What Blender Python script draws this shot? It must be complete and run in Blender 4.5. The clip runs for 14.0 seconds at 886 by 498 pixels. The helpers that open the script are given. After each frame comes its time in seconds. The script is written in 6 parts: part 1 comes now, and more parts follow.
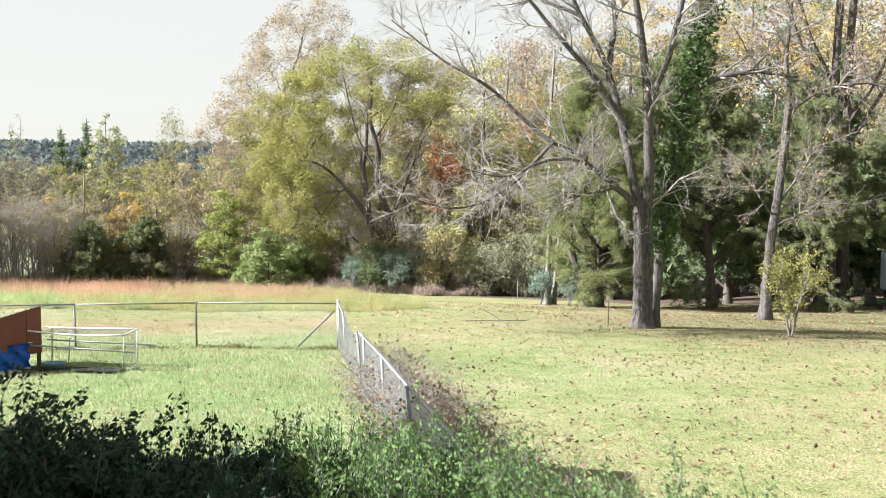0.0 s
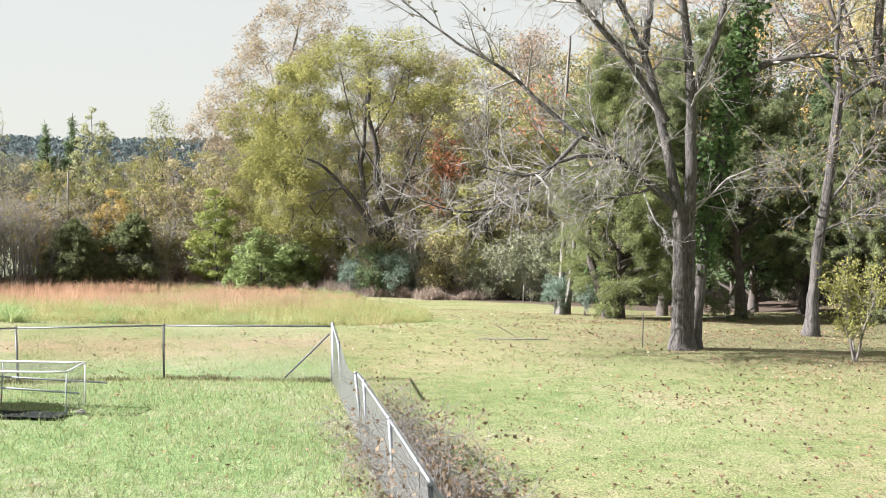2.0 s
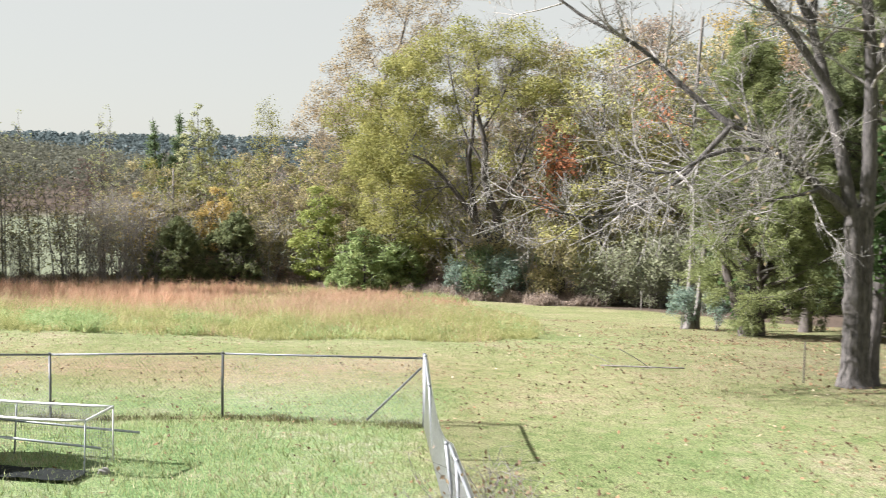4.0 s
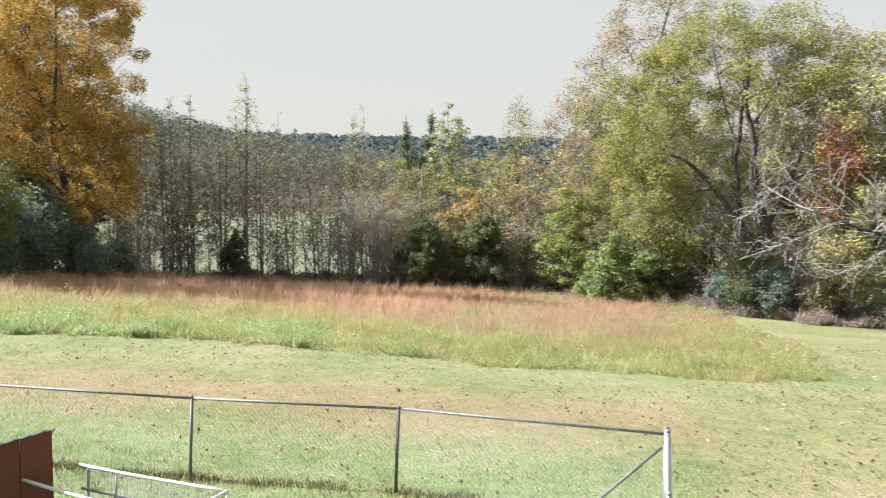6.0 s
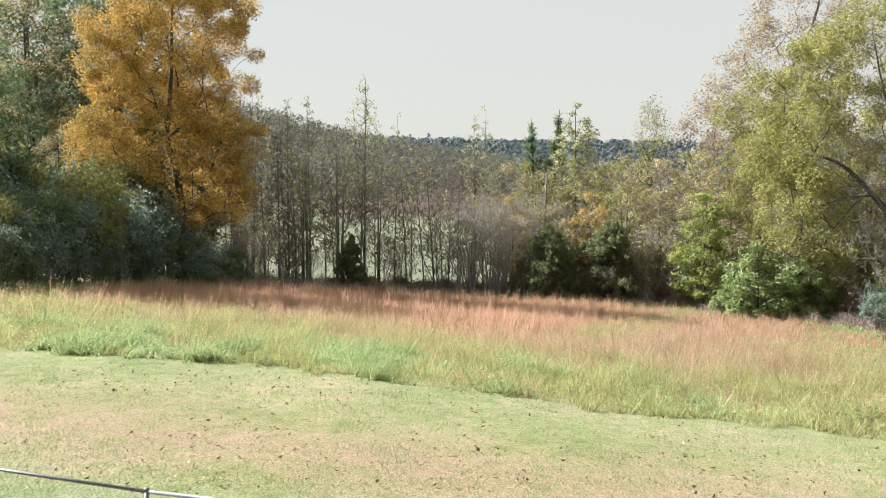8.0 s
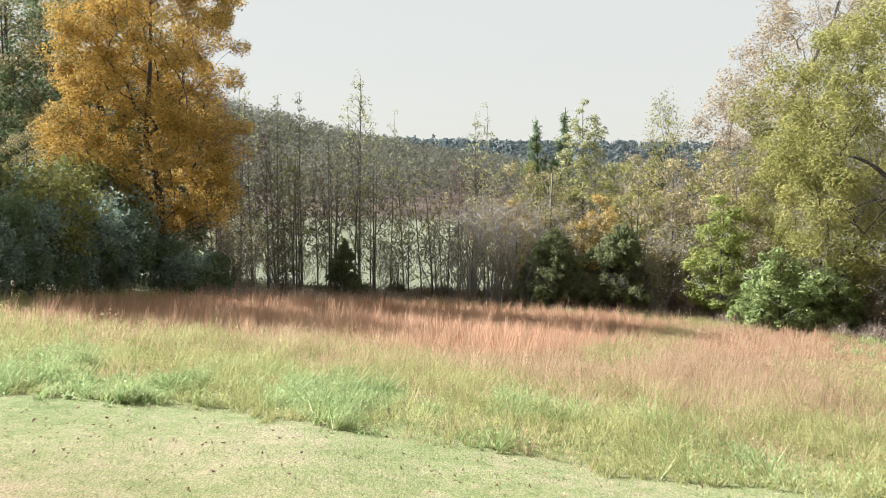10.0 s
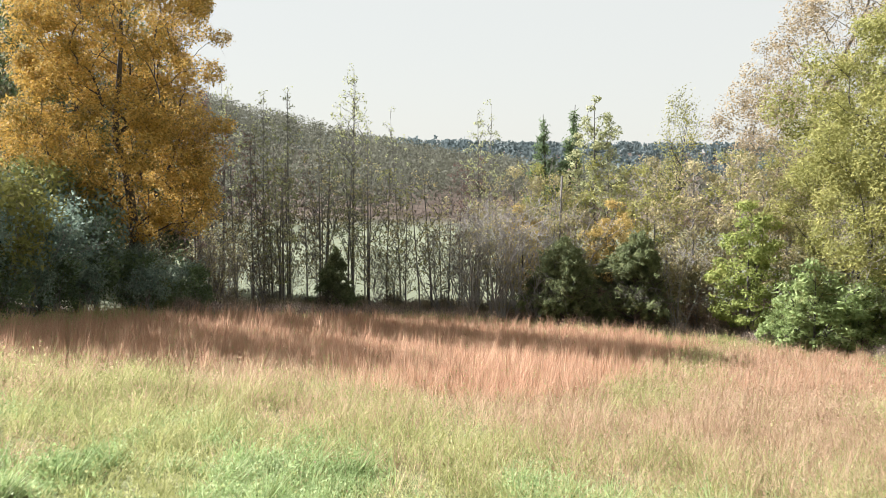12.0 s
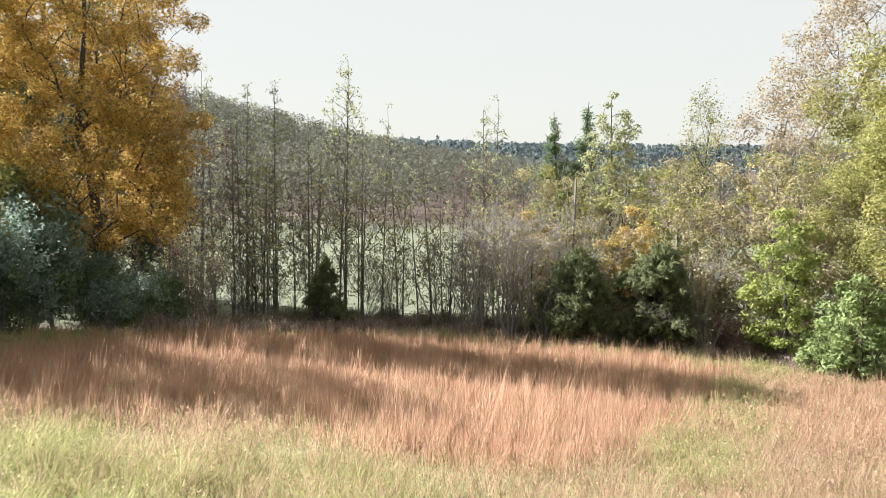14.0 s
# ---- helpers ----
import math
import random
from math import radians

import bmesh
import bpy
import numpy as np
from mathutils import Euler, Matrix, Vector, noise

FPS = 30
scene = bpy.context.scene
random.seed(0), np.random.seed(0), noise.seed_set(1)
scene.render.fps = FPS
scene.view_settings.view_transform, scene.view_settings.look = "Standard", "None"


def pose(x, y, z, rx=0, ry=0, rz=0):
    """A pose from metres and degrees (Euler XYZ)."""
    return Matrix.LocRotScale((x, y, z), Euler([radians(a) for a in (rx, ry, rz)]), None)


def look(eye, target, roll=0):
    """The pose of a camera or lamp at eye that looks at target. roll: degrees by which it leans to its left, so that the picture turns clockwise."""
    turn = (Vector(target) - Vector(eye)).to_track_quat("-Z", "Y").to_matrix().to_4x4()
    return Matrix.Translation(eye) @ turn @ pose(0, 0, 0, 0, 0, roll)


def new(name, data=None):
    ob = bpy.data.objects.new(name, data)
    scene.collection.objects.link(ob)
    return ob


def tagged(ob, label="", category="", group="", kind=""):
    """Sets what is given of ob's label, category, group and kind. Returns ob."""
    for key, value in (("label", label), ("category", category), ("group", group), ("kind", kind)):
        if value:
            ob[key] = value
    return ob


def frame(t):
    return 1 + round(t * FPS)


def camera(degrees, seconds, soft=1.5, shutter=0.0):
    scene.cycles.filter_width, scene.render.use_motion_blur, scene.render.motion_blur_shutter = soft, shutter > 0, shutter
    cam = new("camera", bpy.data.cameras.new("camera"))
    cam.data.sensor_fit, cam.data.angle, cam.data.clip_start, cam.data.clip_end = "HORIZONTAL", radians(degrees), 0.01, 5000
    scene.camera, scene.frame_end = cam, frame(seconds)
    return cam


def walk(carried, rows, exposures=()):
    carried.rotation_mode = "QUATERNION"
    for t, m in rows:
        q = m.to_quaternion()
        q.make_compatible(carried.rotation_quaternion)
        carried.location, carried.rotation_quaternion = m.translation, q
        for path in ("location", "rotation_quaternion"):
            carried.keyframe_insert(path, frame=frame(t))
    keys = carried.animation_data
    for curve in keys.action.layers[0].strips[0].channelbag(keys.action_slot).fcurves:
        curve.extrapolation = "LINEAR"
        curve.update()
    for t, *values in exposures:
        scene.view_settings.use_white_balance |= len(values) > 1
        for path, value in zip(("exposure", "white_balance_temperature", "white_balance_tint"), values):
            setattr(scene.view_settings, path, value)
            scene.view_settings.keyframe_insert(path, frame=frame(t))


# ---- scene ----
cam = camera(48.3, 14.0, 0.55, 0.5)
METRES, EYE, TILT, LEAN, TURN = 38.5, 4.5, 0.55, -2.13, 3.4
ROWS = [
    (0.0, 0.0, 0.0, 0.0, -0.18, -5.26, 1.99),
    (0.5, -0.0038, 0.0282, 0.0001, -0.22, -5.32, 1.95),
    (1.0, -0.0064, 0.0586, -0.0001, -0.27, -5.36, 1.89),
    (1.5, -0.0085, 0.0877, -0.0003, -0.31, -5.39, 1.89),
    (2.0, -0.0106, 0.1157, -0.0007, -0.35, -5.42, 1.86),
    (4.5, -0.0169, 0.2663, -0.0035, 9.2, -5.28, 1.95),
    (5.0, -0.0192, 0.2988, -0.0039, 12.93, -5.13, 1.97),
    (5.5, -0.0225, 0.333, -0.0046, 17.04, -4.97, 1.93),
    (6.0, -0.0267, 0.3668, -0.0049, 20.88, -4.8, 1.93),
    (6.5, -0.0322, 0.4002, -0.0055, 24.01, -4.63, 1.89),
    (7.0, -0.0394, 0.4334, -0.0061, 27.95, -4.42, 1.9),
    (7.5, -0.0457, 0.4645, -0.0066, 28.59, -4.36, 1.89),
    (8.0, -0.0545, 0.4945, -0.0073, 28.61, -4.3, 1.9),
    (10.5, -0.1262, 0.6591, -0.0087, 28.98, -4.21, 1.88),
    (11.0, -0.147, 0.6991, -0.0079, 29.0, -4.19, 1.87),
    (11.5, -0.1678, 0.7386, -0.0065, 29.02, -4.17, 1.86),
    (12.0, -0.189, 0.7773, -0.0049, 29.04, -4.16, 1.84),
    (12.5, -0.2106, 0.8153, -0.0037, 29.07, -4.15, 1.76),
    (13.0, -0.2326, 0.8543, -0.0027, 29.1, -4.15, 1.62),
    (13.5, -0.2559, 0.8972, -0.0017, 29.14, -4.14, 1.51),
    (14.0, -0.2795, 0.9416, -0.0014, 29.16, -4.12, 1.47),
]
walk(cam, [(t, pose(0, 0, EYE, TILT, LEAN, TURN) @ pose(METRES * x, METRES * y, METRES * z, 90 + pitch, roll, yaw)) for t, x, y, z, yaw, pitch, roll in ROWS],
     exposures=((0.0, 2.17), (2.0, 2.05), (5.0, 1.9), (7.5, 1.9), (10.5, 2.0), (14.0, 2.12)))

# ---- world and sun: late-autumn afternoon, sun from the left ----
SUN_AZ, SUN_EL = radians(-100), radians(35)
SUN_DIR = Vector((math.sin(SUN_AZ) * math.cos(SUN_EL), math.cos(SUN_AZ) * math.cos(SUN_EL), math.sin(SUN_EL)))
world = bpy.data.worlds.new("world")
scene.world = world
world.use_nodes = True
wn = world.node_tree
sky = wn.nodes.new("ShaderNodeTexSky")
sky.sky_type = "NISHITA"
sky.sun_disc = False
sky.sun_elevation = SUN_EL
sky.sun_rotation = SUN_AZ % (2 * math.pi)
sky.air_density, sky.dust_density, sky.ozone_density = 1.0, 0.8, 1.0
wn.nodes["Background"].inputs["Strength"].default_value = 0.11
# thin high haze whitens the sky
haze = wn.nodes.new("ShaderNodeMix")
haze.data_type = "RGBA"
haze.inputs[0].default_value = 0.965
haze.inputs[7].default_value = (1.73, 1.755, 1.69, 1)
wn.links.new(sky.outputs["Color"], haze.inputs[6])
wn.links.new(haze.outputs[2], wn.nodes["Background"].inputs["Color"])
sun_data = bpy.data.lights.new("sun", "SUN")
sun_data.energy, sun_data.angle, sun_data.color = 5.0, radians(0.55), (1.0, 0.97, 0.995)
sun = new("sun", sun_data)
sun.matrix_world = look(tuple(SUN_DIR * 200), (0, 0, 0))


# ---- materials ----
def mat(name):
    m = bpy.data.materials.new(name)
    m.use_nodes = True
    return m, m.node_tree, m.node_tree.nodes["Principled BSDF"]


def ramp(nt, stops):
    r = nt.nodes.new("ShaderNodeValToRGB")
    e = r.color_ramp.elements
    while len(e) < len(stops):
        e.new(0.5)
    for el, (p, c) in zip(e, stops):
        el.position, el.color = p, (*c, 1)
    return r


def noise_tex(nt, scale, detail=4.0, rough=0.6, coords="Object", stretch=None):
    tc = nt.nodes.new("ShaderNodeTexCoord")
    n = nt.nodes.new("ShaderNodeTexNoise")
    n.inputs["Scale"].default_value, n.inputs["Detail"].default_value, n.inputs["Roughness"].default_value = scale, detail, rough
    if stretch:
        mp = nt.nodes.new("ShaderNodeMapping")
        mp.inputs["Scale"].default_value = stretch
        nt.links.new(tc.outputs[coords], mp.inputs["Vector"])
        nt.links.new(mp.outputs["Vector"], n.inputs["Vector"])
    else:
        nt.links.new(tc.outputs[coords], n.inputs["Vector"])
    return n


def mix_rgb(nt, fac, a, b, blend="MIX"):
    m = nt.nodes.new("ShaderNodeMix")
    m.data_type, m.blend_type = "RGBA", blend
    for sock, v in ((m.inputs[0], fac), (m.inputs[6], a), (m.inputs[7], b)):
        if isinstance(v, (int, float)):
            sock.default_value = v
        elif isinstance(v, tuple):
            sock.default_value = (*v, 1)
        else:
            nt.links.new(v, sock)
    return m.outputs[2]


def bump(nt, bsdf, height, strength, distance):
    b = nt.nodes.new("ShaderNodeBump")
    b.inputs["Strength"].default_value, b.inputs["Distance"].default_value = strength, distance
    nt.links.new(height, b.inputs["Height"])
    nt.links.new(b.outputs["Normal"], bsdf.inputs["Normal"])


def mat_leaf(name, stops, through_light=0.36, gloss=0.75, patch=0.35, vary=0.42):
    """Leaves: each leaf its own tone, slow drifts over the crown, light shining through."""
    m, nt, p = mat(name)
    geo = nt.nodes.new("ShaderNodeNewGeometry")
    r = ramp(nt, stops)
    n = noise_tex(nt, patch, 2.0)
    add = nt.nodes.new("ShaderNodeMath")
    add.operation = "MULTIPLY_ADD"
    nt.links.new(n.outputs["Fac"], add.inputs[0])
    add.inputs[1].default_value = 0.9
    sub = nt.nodes.new("ShaderNodeMath")
    sub.operation = "MULTIPLY_ADD"
    nt.links.new(geo.outputs["Random Per Island"], sub.inputs[0])
    sub.inputs[1].default_value, sub.inputs[2].default_value = vary, 0.045 - 0.5 * vary
    nt.links.new(sub.outputs[0], add.inputs[2])
    nt.links.new(add.outputs[0], r.inputs["Fac"])
    p.inputs["Roughness"].default_value = gloss
    p.inputs["Specular IOR Level"].default_value = 0.2
    nt.links.new(r.outputs["Color"], p.inputs["Base Color"])
    tr = nt.nodes.new("ShaderNodeBsdfTranslucent")
    nt.links.new(r.outputs["Color"], tr.inputs["Color"])
    mx = nt.nodes.new("ShaderNodeMixShader")
    mx.inputs["Fac"].default_value = through_light
    nt.links.new(p.outputs[0], mx.inputs[1])
    nt.links.new(tr.outputs[0], mx.inputs[2])
    nt.links.new(mx.outputs[0], nt.nodes["Material Output"].inputs["Surface"])
    return m


def mat_bark(name, dark, light, scale=6.0):
    m, nt, p = mat(name)
    n = noise_tex(nt, scale, 6.0, 0.7, "Object", (3.0, 3.0, 0.5))
    big = noise_tex(nt, 0.7, 3.0)
    r = ramp(nt, [(0.38, dark), (0.62, light)])
    nt.links.new(n.outputs["Fac"], r.inputs["Fac"])
    c = mix_rgb(nt, big.outputs["Fac"], r.outputs["Color"], tuple(0.75 * a + 0.02 for a in dark))
    nt.links.new(c, p.inputs["Base Color"])
    p.inputs["Roughness"].default_value = 0.9
    bump(nt, p, n.outputs["Fac"], 0.9, 0.03)
    return m


def mat_plain(name, a, b, scale, rough=0.6, metal=0.0, stretch=None, relief=0.0):
    m, nt, p = mat(name)
    n = noise_tex(nt, scale, 5.0, 0.65, "Object", stretch)
    n2 = noise_tex(nt, scale * 0.17, 3.0)
    r = ramp(nt, [(0.3, a), (0.72, b)])
    nt.links.new(n.outputs["Fac"], r.inputs["Fac"])
    c = mix_rgb(nt, n2.outputs["Fac"], r.outputs["Color"], tuple(0.8 * v for v in a))
    nt.links.new(c, p.inputs["Base Color"])
    p.inputs["Roughness"].default_value, p.inputs["Metallic"].default_value = rough, metal
    if relief:
        bump(nt, p, n.outputs["Fac"], 0.6, relief)
    return m


G = {
    "olive": [(0.0, (0.0969, 0.108, 0.0313)), (0.5, (0.241, 0.242, 0.0768)), (1.0, (0.424, 0.378, 0.135))],
    "green": [(0.0, (0.105, 0.139, 0.0351)), (0.55, (0.235, 0.277, 0.0759)), (1.0, (0.469, 0.438, 0.164))],
    "palegreen": [(0.0, (0.127, 0.181, 0.0636)), (0.55, (0.245, 0.315, 0.122)), (1.0, (0.454, 0.468, 0.225))],
    "dark": [(0.0, (0.063, 0.0961, 0.0483)), (0.6, (0.135, 0.184, 0.0905)), (1.0, (0.306, 0.349, 0.159))],
    "cedar": [(0.0, (0.092, 0.119, 0.0491)), (0.5, (0.197, 0.226, 0.0937)), (1.0, (0.34, 0.356, 0.162))],
    # darker copy of cedar, with the shade of neighbouring trees in the colour
    "cedar_shade": [(0.0, (0.0819, 0.107, 0.0544)), (0.55, (0.17, 0.198, 0.0927)), (1.0, (0.315, 0.327, 0.158))],
    "orange": [(0.0, (0.112, 0.102, 0.0331)), (0.3, (0.224, 0.174, 0.0483)), (0.48, (0.403, 0.249, 0.058)), (0.65, (0.515, 0.336, 0.0828)), (0.9, (0.336, 0.313, 0.11))],
    "ivy": [(0.0, (0.03, 0.055, 0.022)), (0.6, (0.085, 0.14, 0.05)), (1.0, (0.2, 0.27, 0.1))],
    "yellow": [(0.0, (0.194, 0.153, 0.0596)), (0.5, (0.422, 0.315, 0.107)), (1.0, (0.563, 0.425, 0.191))],
    "brown": [(0.0, (0.125, 0.092, 0.0715)), (0.5, (0.295, 0.218, 0.165)), (1.0, (0.478, 0.368, 0.272))],
    "pink": [(0.0, (0.15, 0.117, 0.0765)), (0.5, (0.316, 0.25, 0.16)), (1.0, (0.414, 0.375, 0.222))],
    "rust": [(0.0, (0.24, 0.08, 0.0517)), (0.5, (0.46, 0.18, 0.092)), (1.0, (0.50, 0.30, 0.172))],
    "mixed": [(0.0, (0.115, 0.111, 0.0654)), (0.4, (0.272, 0.254, 0.131)), (0.7, (0.451, 0.377, 0.197)), (1.0, (0.419, 0.285, 0.197))],
    "greygreen": [(0.0, (0.0759, 0.123, 0.104)), (0.5, (0.182, 0.247, 0.192)), (1.0, (0.442, 0.523, 0.384))],
    # near-black: the hedge's deep shade is put into this leaf colour
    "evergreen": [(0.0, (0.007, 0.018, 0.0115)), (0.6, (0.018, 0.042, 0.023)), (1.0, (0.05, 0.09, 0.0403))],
    "privet": [(0.0, (0.045, 0.09, 0.028)), (0.6, (0.125, 0.21, 0.07)), (1.0, (0.29, 0.37, 0.17))],
    "palebush": [(0.0, (0.105, 0.122, 0.0692)), (0.5, (0.285, 0.303, 0.188)), (1.0, (0.484, 0.489, 0.364))],
    "dusk": [(0.0, (0.0788, 0.0666, 0.0516)), (0.5, (0.21, 0.176, 0.124)), (1.0, (0.475, 0.421, 0.229))],
    "polegreen": [(0.0, (0.143, 0.161, 0.0759)), (0.5, (0.297, 0.316, 0.164)), (1.0, (0.506, 0.494, 0.278))],
    "gum": [(0.0, (0.0625, 0.042, 0.0408)), (0.5, (0.138, 0.09, 0.078)), (1.0, (0.263, 0.192, 0.12))],
    # distance haze is put into the leaf colour: greyed here, blue-grey below
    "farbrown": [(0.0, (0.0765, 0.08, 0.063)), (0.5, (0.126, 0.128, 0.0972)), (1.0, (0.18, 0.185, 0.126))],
    "hazeblue": [(0.0, (0.0675, 0.093, 0.0966)), (0.5, (0.105, 0.135, 0.137)), (1.0, (0.165, 0.195, 0.185))],
    "shoot": [(0.0, (0.171, 0.183, 0.0661)), (0.5, (0.317, 0.311, 0.118)), (1.0, (0.512, 0.464, 0.198))],
}
LEAF = {k: mat_leaf("leaf_" + k, v) for k, v in G.items() if k not in ("evergreen", "cedar", "cedar_shade", "dark", "farbrown", "hazeblue")}
for k in ("cedar", "cedar_shade", "dark"):
    LEAF[k] = mat_leaf("leaf_" + k, G[k], 0.46, 0.75, 0.9, 0.32)
for k in ("farbrown", "hazeblue"):
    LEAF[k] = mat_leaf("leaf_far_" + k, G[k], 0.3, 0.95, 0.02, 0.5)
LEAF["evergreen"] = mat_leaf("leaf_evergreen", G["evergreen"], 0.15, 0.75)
BARK = {
    "grey": mat_bark("bark_grey", (0.016, 0.0135, 0.012), (0.18, 0.162, 0.145), 7.0),
    "pale": mat_bark("bark_pale", (0.09, 0.08, 0.07), (0.30, 0.275, 0.25), 5.0),
    "dark": mat_bark("bark_dark", (0.035, 0.030, 0.026), (0.12, 0.105, 0.09)),
    "pole": mat_bark("bark_pole", (0.07, 0.064, 0.058), (0.24, 0.225, 0.2)),
    "twig": mat_bark("bark_twig", (0.14, 0.125, 0.115), (0.36, 0.335, 0.31)),
    "ash": mat_bark("bark_ash", (0.2, 0.186, 0.169), (0.416, 0.395, 0.362)),
    "cedar": mat_bark("bark_cedar", (0.045, 0.036, 0.03), (0.15, 0.125, 0.105)),
}


# ---- mesh tools ----
def mesh_of(name, verts, faces, material, smooth=False):
    """A mesh from arrays: faces is (n, 3) or (n, 4)."""
    verts, faces = np.asarray(verts, np.float32), np.asarray(faces, np.int32)
    me = bpy.data.meshes.new(name)
    nf, k = faces.shape
    me.vertices.add(len(verts))
    me.vertices.foreach_set("co", verts.ravel())
    me.loops.add(nf * k)
    me.loops.foreach_set("vertex_index", faces.ravel())
    me.polygons.add(nf)
    me.polygons.foreach_set("loop_start", np.arange(0, nf * k, k, dtype=np.int32))
    me.polygons.foreach_set("use_smooth", np.full(nf, smooth))
    me.materials.append(material)
    me.update(calc_edges=True)
    return me


def put(name, me, parent=None, label="", kind=""):
    ob = new(name, me)
    ob.parent = parent
    return tagged(ob, label=label, kind=kind)


def part(name, bm, material, parent, label="", smooth=False):
    me = bpy.data.meshes.new(name)
    bm.to_mesh(me)
    bm.free()
    me.materials.append(material)
    if smooth:
        for p in me.polygons:
            p.use_smooth = True
    ob = new(name, me)
    ob.parent = parent
    return tagged(ob, label=label)


def unit(v):
    return v / np.maximum(np.linalg.norm(v, axis=-1, keepdims=True), 1e-9)


def tubes(P, R, k, furrow=0.0):
    """Tapered tubes round the lines P (b, n, 3) with the radii R (b, n): vertices and quads. furrow: depth of bark ridges."""
    b, n, _ = P.shape
    T = np.empty_like(P)
    T[:, 1:-1] = P[:, 2:] - P[:, :-2]
    T[:, 0], T[:, -1] = P[:, 1] - P[:, 0], P[:, -1] - P[:, -2]
    T = unit(T)
    up = np.where(np.abs(T[:, :1, 2:3]) > 0.9, np.array([1.0, 0, 0]), np.array([0, 0, 1.0]))
    U = unit(np.cross(T, np.broadcast_to(up, T.shape)))
    V = np.cross(T, U)
    a = np.arange(k) * 2 * np.pi / k
    Rk = R[:, :, None, None] * np.ones((1, 1, k, 1))
    if furrow:
        row = np.arange(n)[None, :, None]
        rid = np.sin(a * 5 + 0.25 * row) + 0.7 * np.sin(a * 9 + 1.3 + 0.4 * np.sin(row * 0.7)) + 0.5 * np.sin(a * 2 + 0.13 * row + 2)
        Rk = Rk * (1 + furrow * rid)[..., None]
    ring = P[:, :, None] + Rk * (np.cos(a)[None, None, :, None] * U[:, :, None] + np.sin(a)[None, None, :, None] * V[:, :, None])
    idx = np.arange(b * n * k).reshape(b, n, k)
    nxt = np.roll(idx, -1, axis=2)
    q = np.stack([idx[:, :-1], nxt[:, :-1], nxt[:, 1:], idx[:, 1:]], axis=-1)
    return ring.reshape(-1, 3), q.reshape(-1, 4)


def join(chunks):
    vs, fs, o = [], [], 0
    for v, f in chunks:
        vs.append(v)
        fs.append(f + o)
        o += len(v)
    return np.concatenate(vs), np.concatenate(fs)


def limbs(rng, S, D, L, R0, R1, n, wob, trop):
    """Lines that start at S along D: wobbling, and bending up or down with trop."""
    b = len(S)
    P = np.empty((b, n + 1, 3))
    P[:, 0] = S
    D = unit(D)
    for i in range(n):
        D = unit(D + rng.normal(0, wob, (b, 3)) + np.array([0, 0, 1.0]) * (trop / n))
        P[:, i + 1] = P[:, i] + D * (L / n)[:, None]
    s = np.linspace(0, 1, n + 1)[None]
    return P, R0[:, None] * (1 - s) + R1[:, None] * s


def shoots(rng, P, R, per, f0, f1, angle, spread, bias=1.0):
    """Starting points of side shoots on lines: S, D, parent radius, place along the parent, parent index."""
    b, n, _ = P.shape
    pi = np.repeat(np.arange(b), per)
    f = f0 + (f1 - f0) * rng.random(len(pi)) ** bias
    x = f * (n - 1)
    i = np.minimum(x.astype(int), n - 2)
    w = (x - i)[:, None]
    S = P[pi, i] * (1 - w) + P[pi, i + 1] * w
    T = unit(P[pi, i + 1] - P[pi, i])
    side = unit(np.cross(T, rng.normal(0, 1, T.shape)))
    an = np.radians(angle + rng.normal(0, spread, len(pi)))[:, None]
    rad = R[pi, i] * (1 - w[:, 0]) + R[pi, i + 1] * w[:, 0]
    return S, T * np.cos(an) + side * np.sin(an), rad, f, pi


def leaves(rng, P, count, jitter, size, f0=0.25, slim=0.55, along=0.0, droop=0.0, corners=3):
    """Leaf blades strewn along lines: three corners each for far trees, four for near ones."""
    b, n, _ = P.shape
    span = np.linalg.norm(P[:, -1] - P[:, 0], axis=1) + 1e-6
    pi = np.minimum(np.searchsorted(np.cumsum(span) / span.sum(), rng.random(count)), b - 1)
    x = (f0 + (1 - f0) * rng.random(count)) * (n - 1)
    i = np.minimum(x.astype(int), n - 2)
    w = (x - i)[:, None]
    C = P[pi, i] * (1 - w) + P[pi, i + 1] * w + rng.normal(0, jitter, (count, 3))
    A = unit(rng.normal(0, 1, (count, 3)) + along * unit(P[pi, i + 1] - P[pi, i]) - np.array([0, 0, droop]))
    B = unit(np.cross(A, rng.normal(0, 1, (count, 3))))
    s = (size * rng.uniform(0.6, 1.35, count))[:, None]
    N = np.cross(A, B)
    if corners == 3:
        v = np.stack([C - A * s * 0.5 + B * s * 0.5 * slim, C - A * s * 0.4 - B * s * 0.55 * slim, C + A * s * 0.6], axis=1)
    else:
        v = np.stack([C - A * s * 0.5, C + B * s * 0.5 * slim + N * s * 0.08, C + A * s * 0.5, C - B * s * 0.5 * slim + N * s * 0.08], axis=1)
    return v.reshape(-1, 3), np.arange(count * corners).reshape(-1, corners)


# ---- ground: a lawn that falls away to a wooded creek, a field and hills beyond ----
GY = np.array([-60, 0, 17, 27, 34, 41, 57, 74, 86, 100, 115, 400, 4000.0])
GZ = np.array([2.6, 0.75, 0.0, -0.58, -1.0, -1.55, -3.35, -5.6, -6.9, -7.8, -8.2, -8.2, -8.2])
DENSE = np.arange(-60, 4001.0, 1.0)
_raw = np.interp(DENSE, GY, GZ)
_pad = np.pad(_raw, 6, mode="edge")
SMOOTH = np.convolve(_pad, np.hanning(15)[1:-1] / np.hanning(15)[1:-1].sum(), mode="valid")
HILLS = [(-320, 275, 115, 110, 29), (-420, 120, 120, 160, 22), (-200, 900, 620, 120, 27), (-700, 700, 300, 200, 34), (500, 700, 300, 200, 28)]


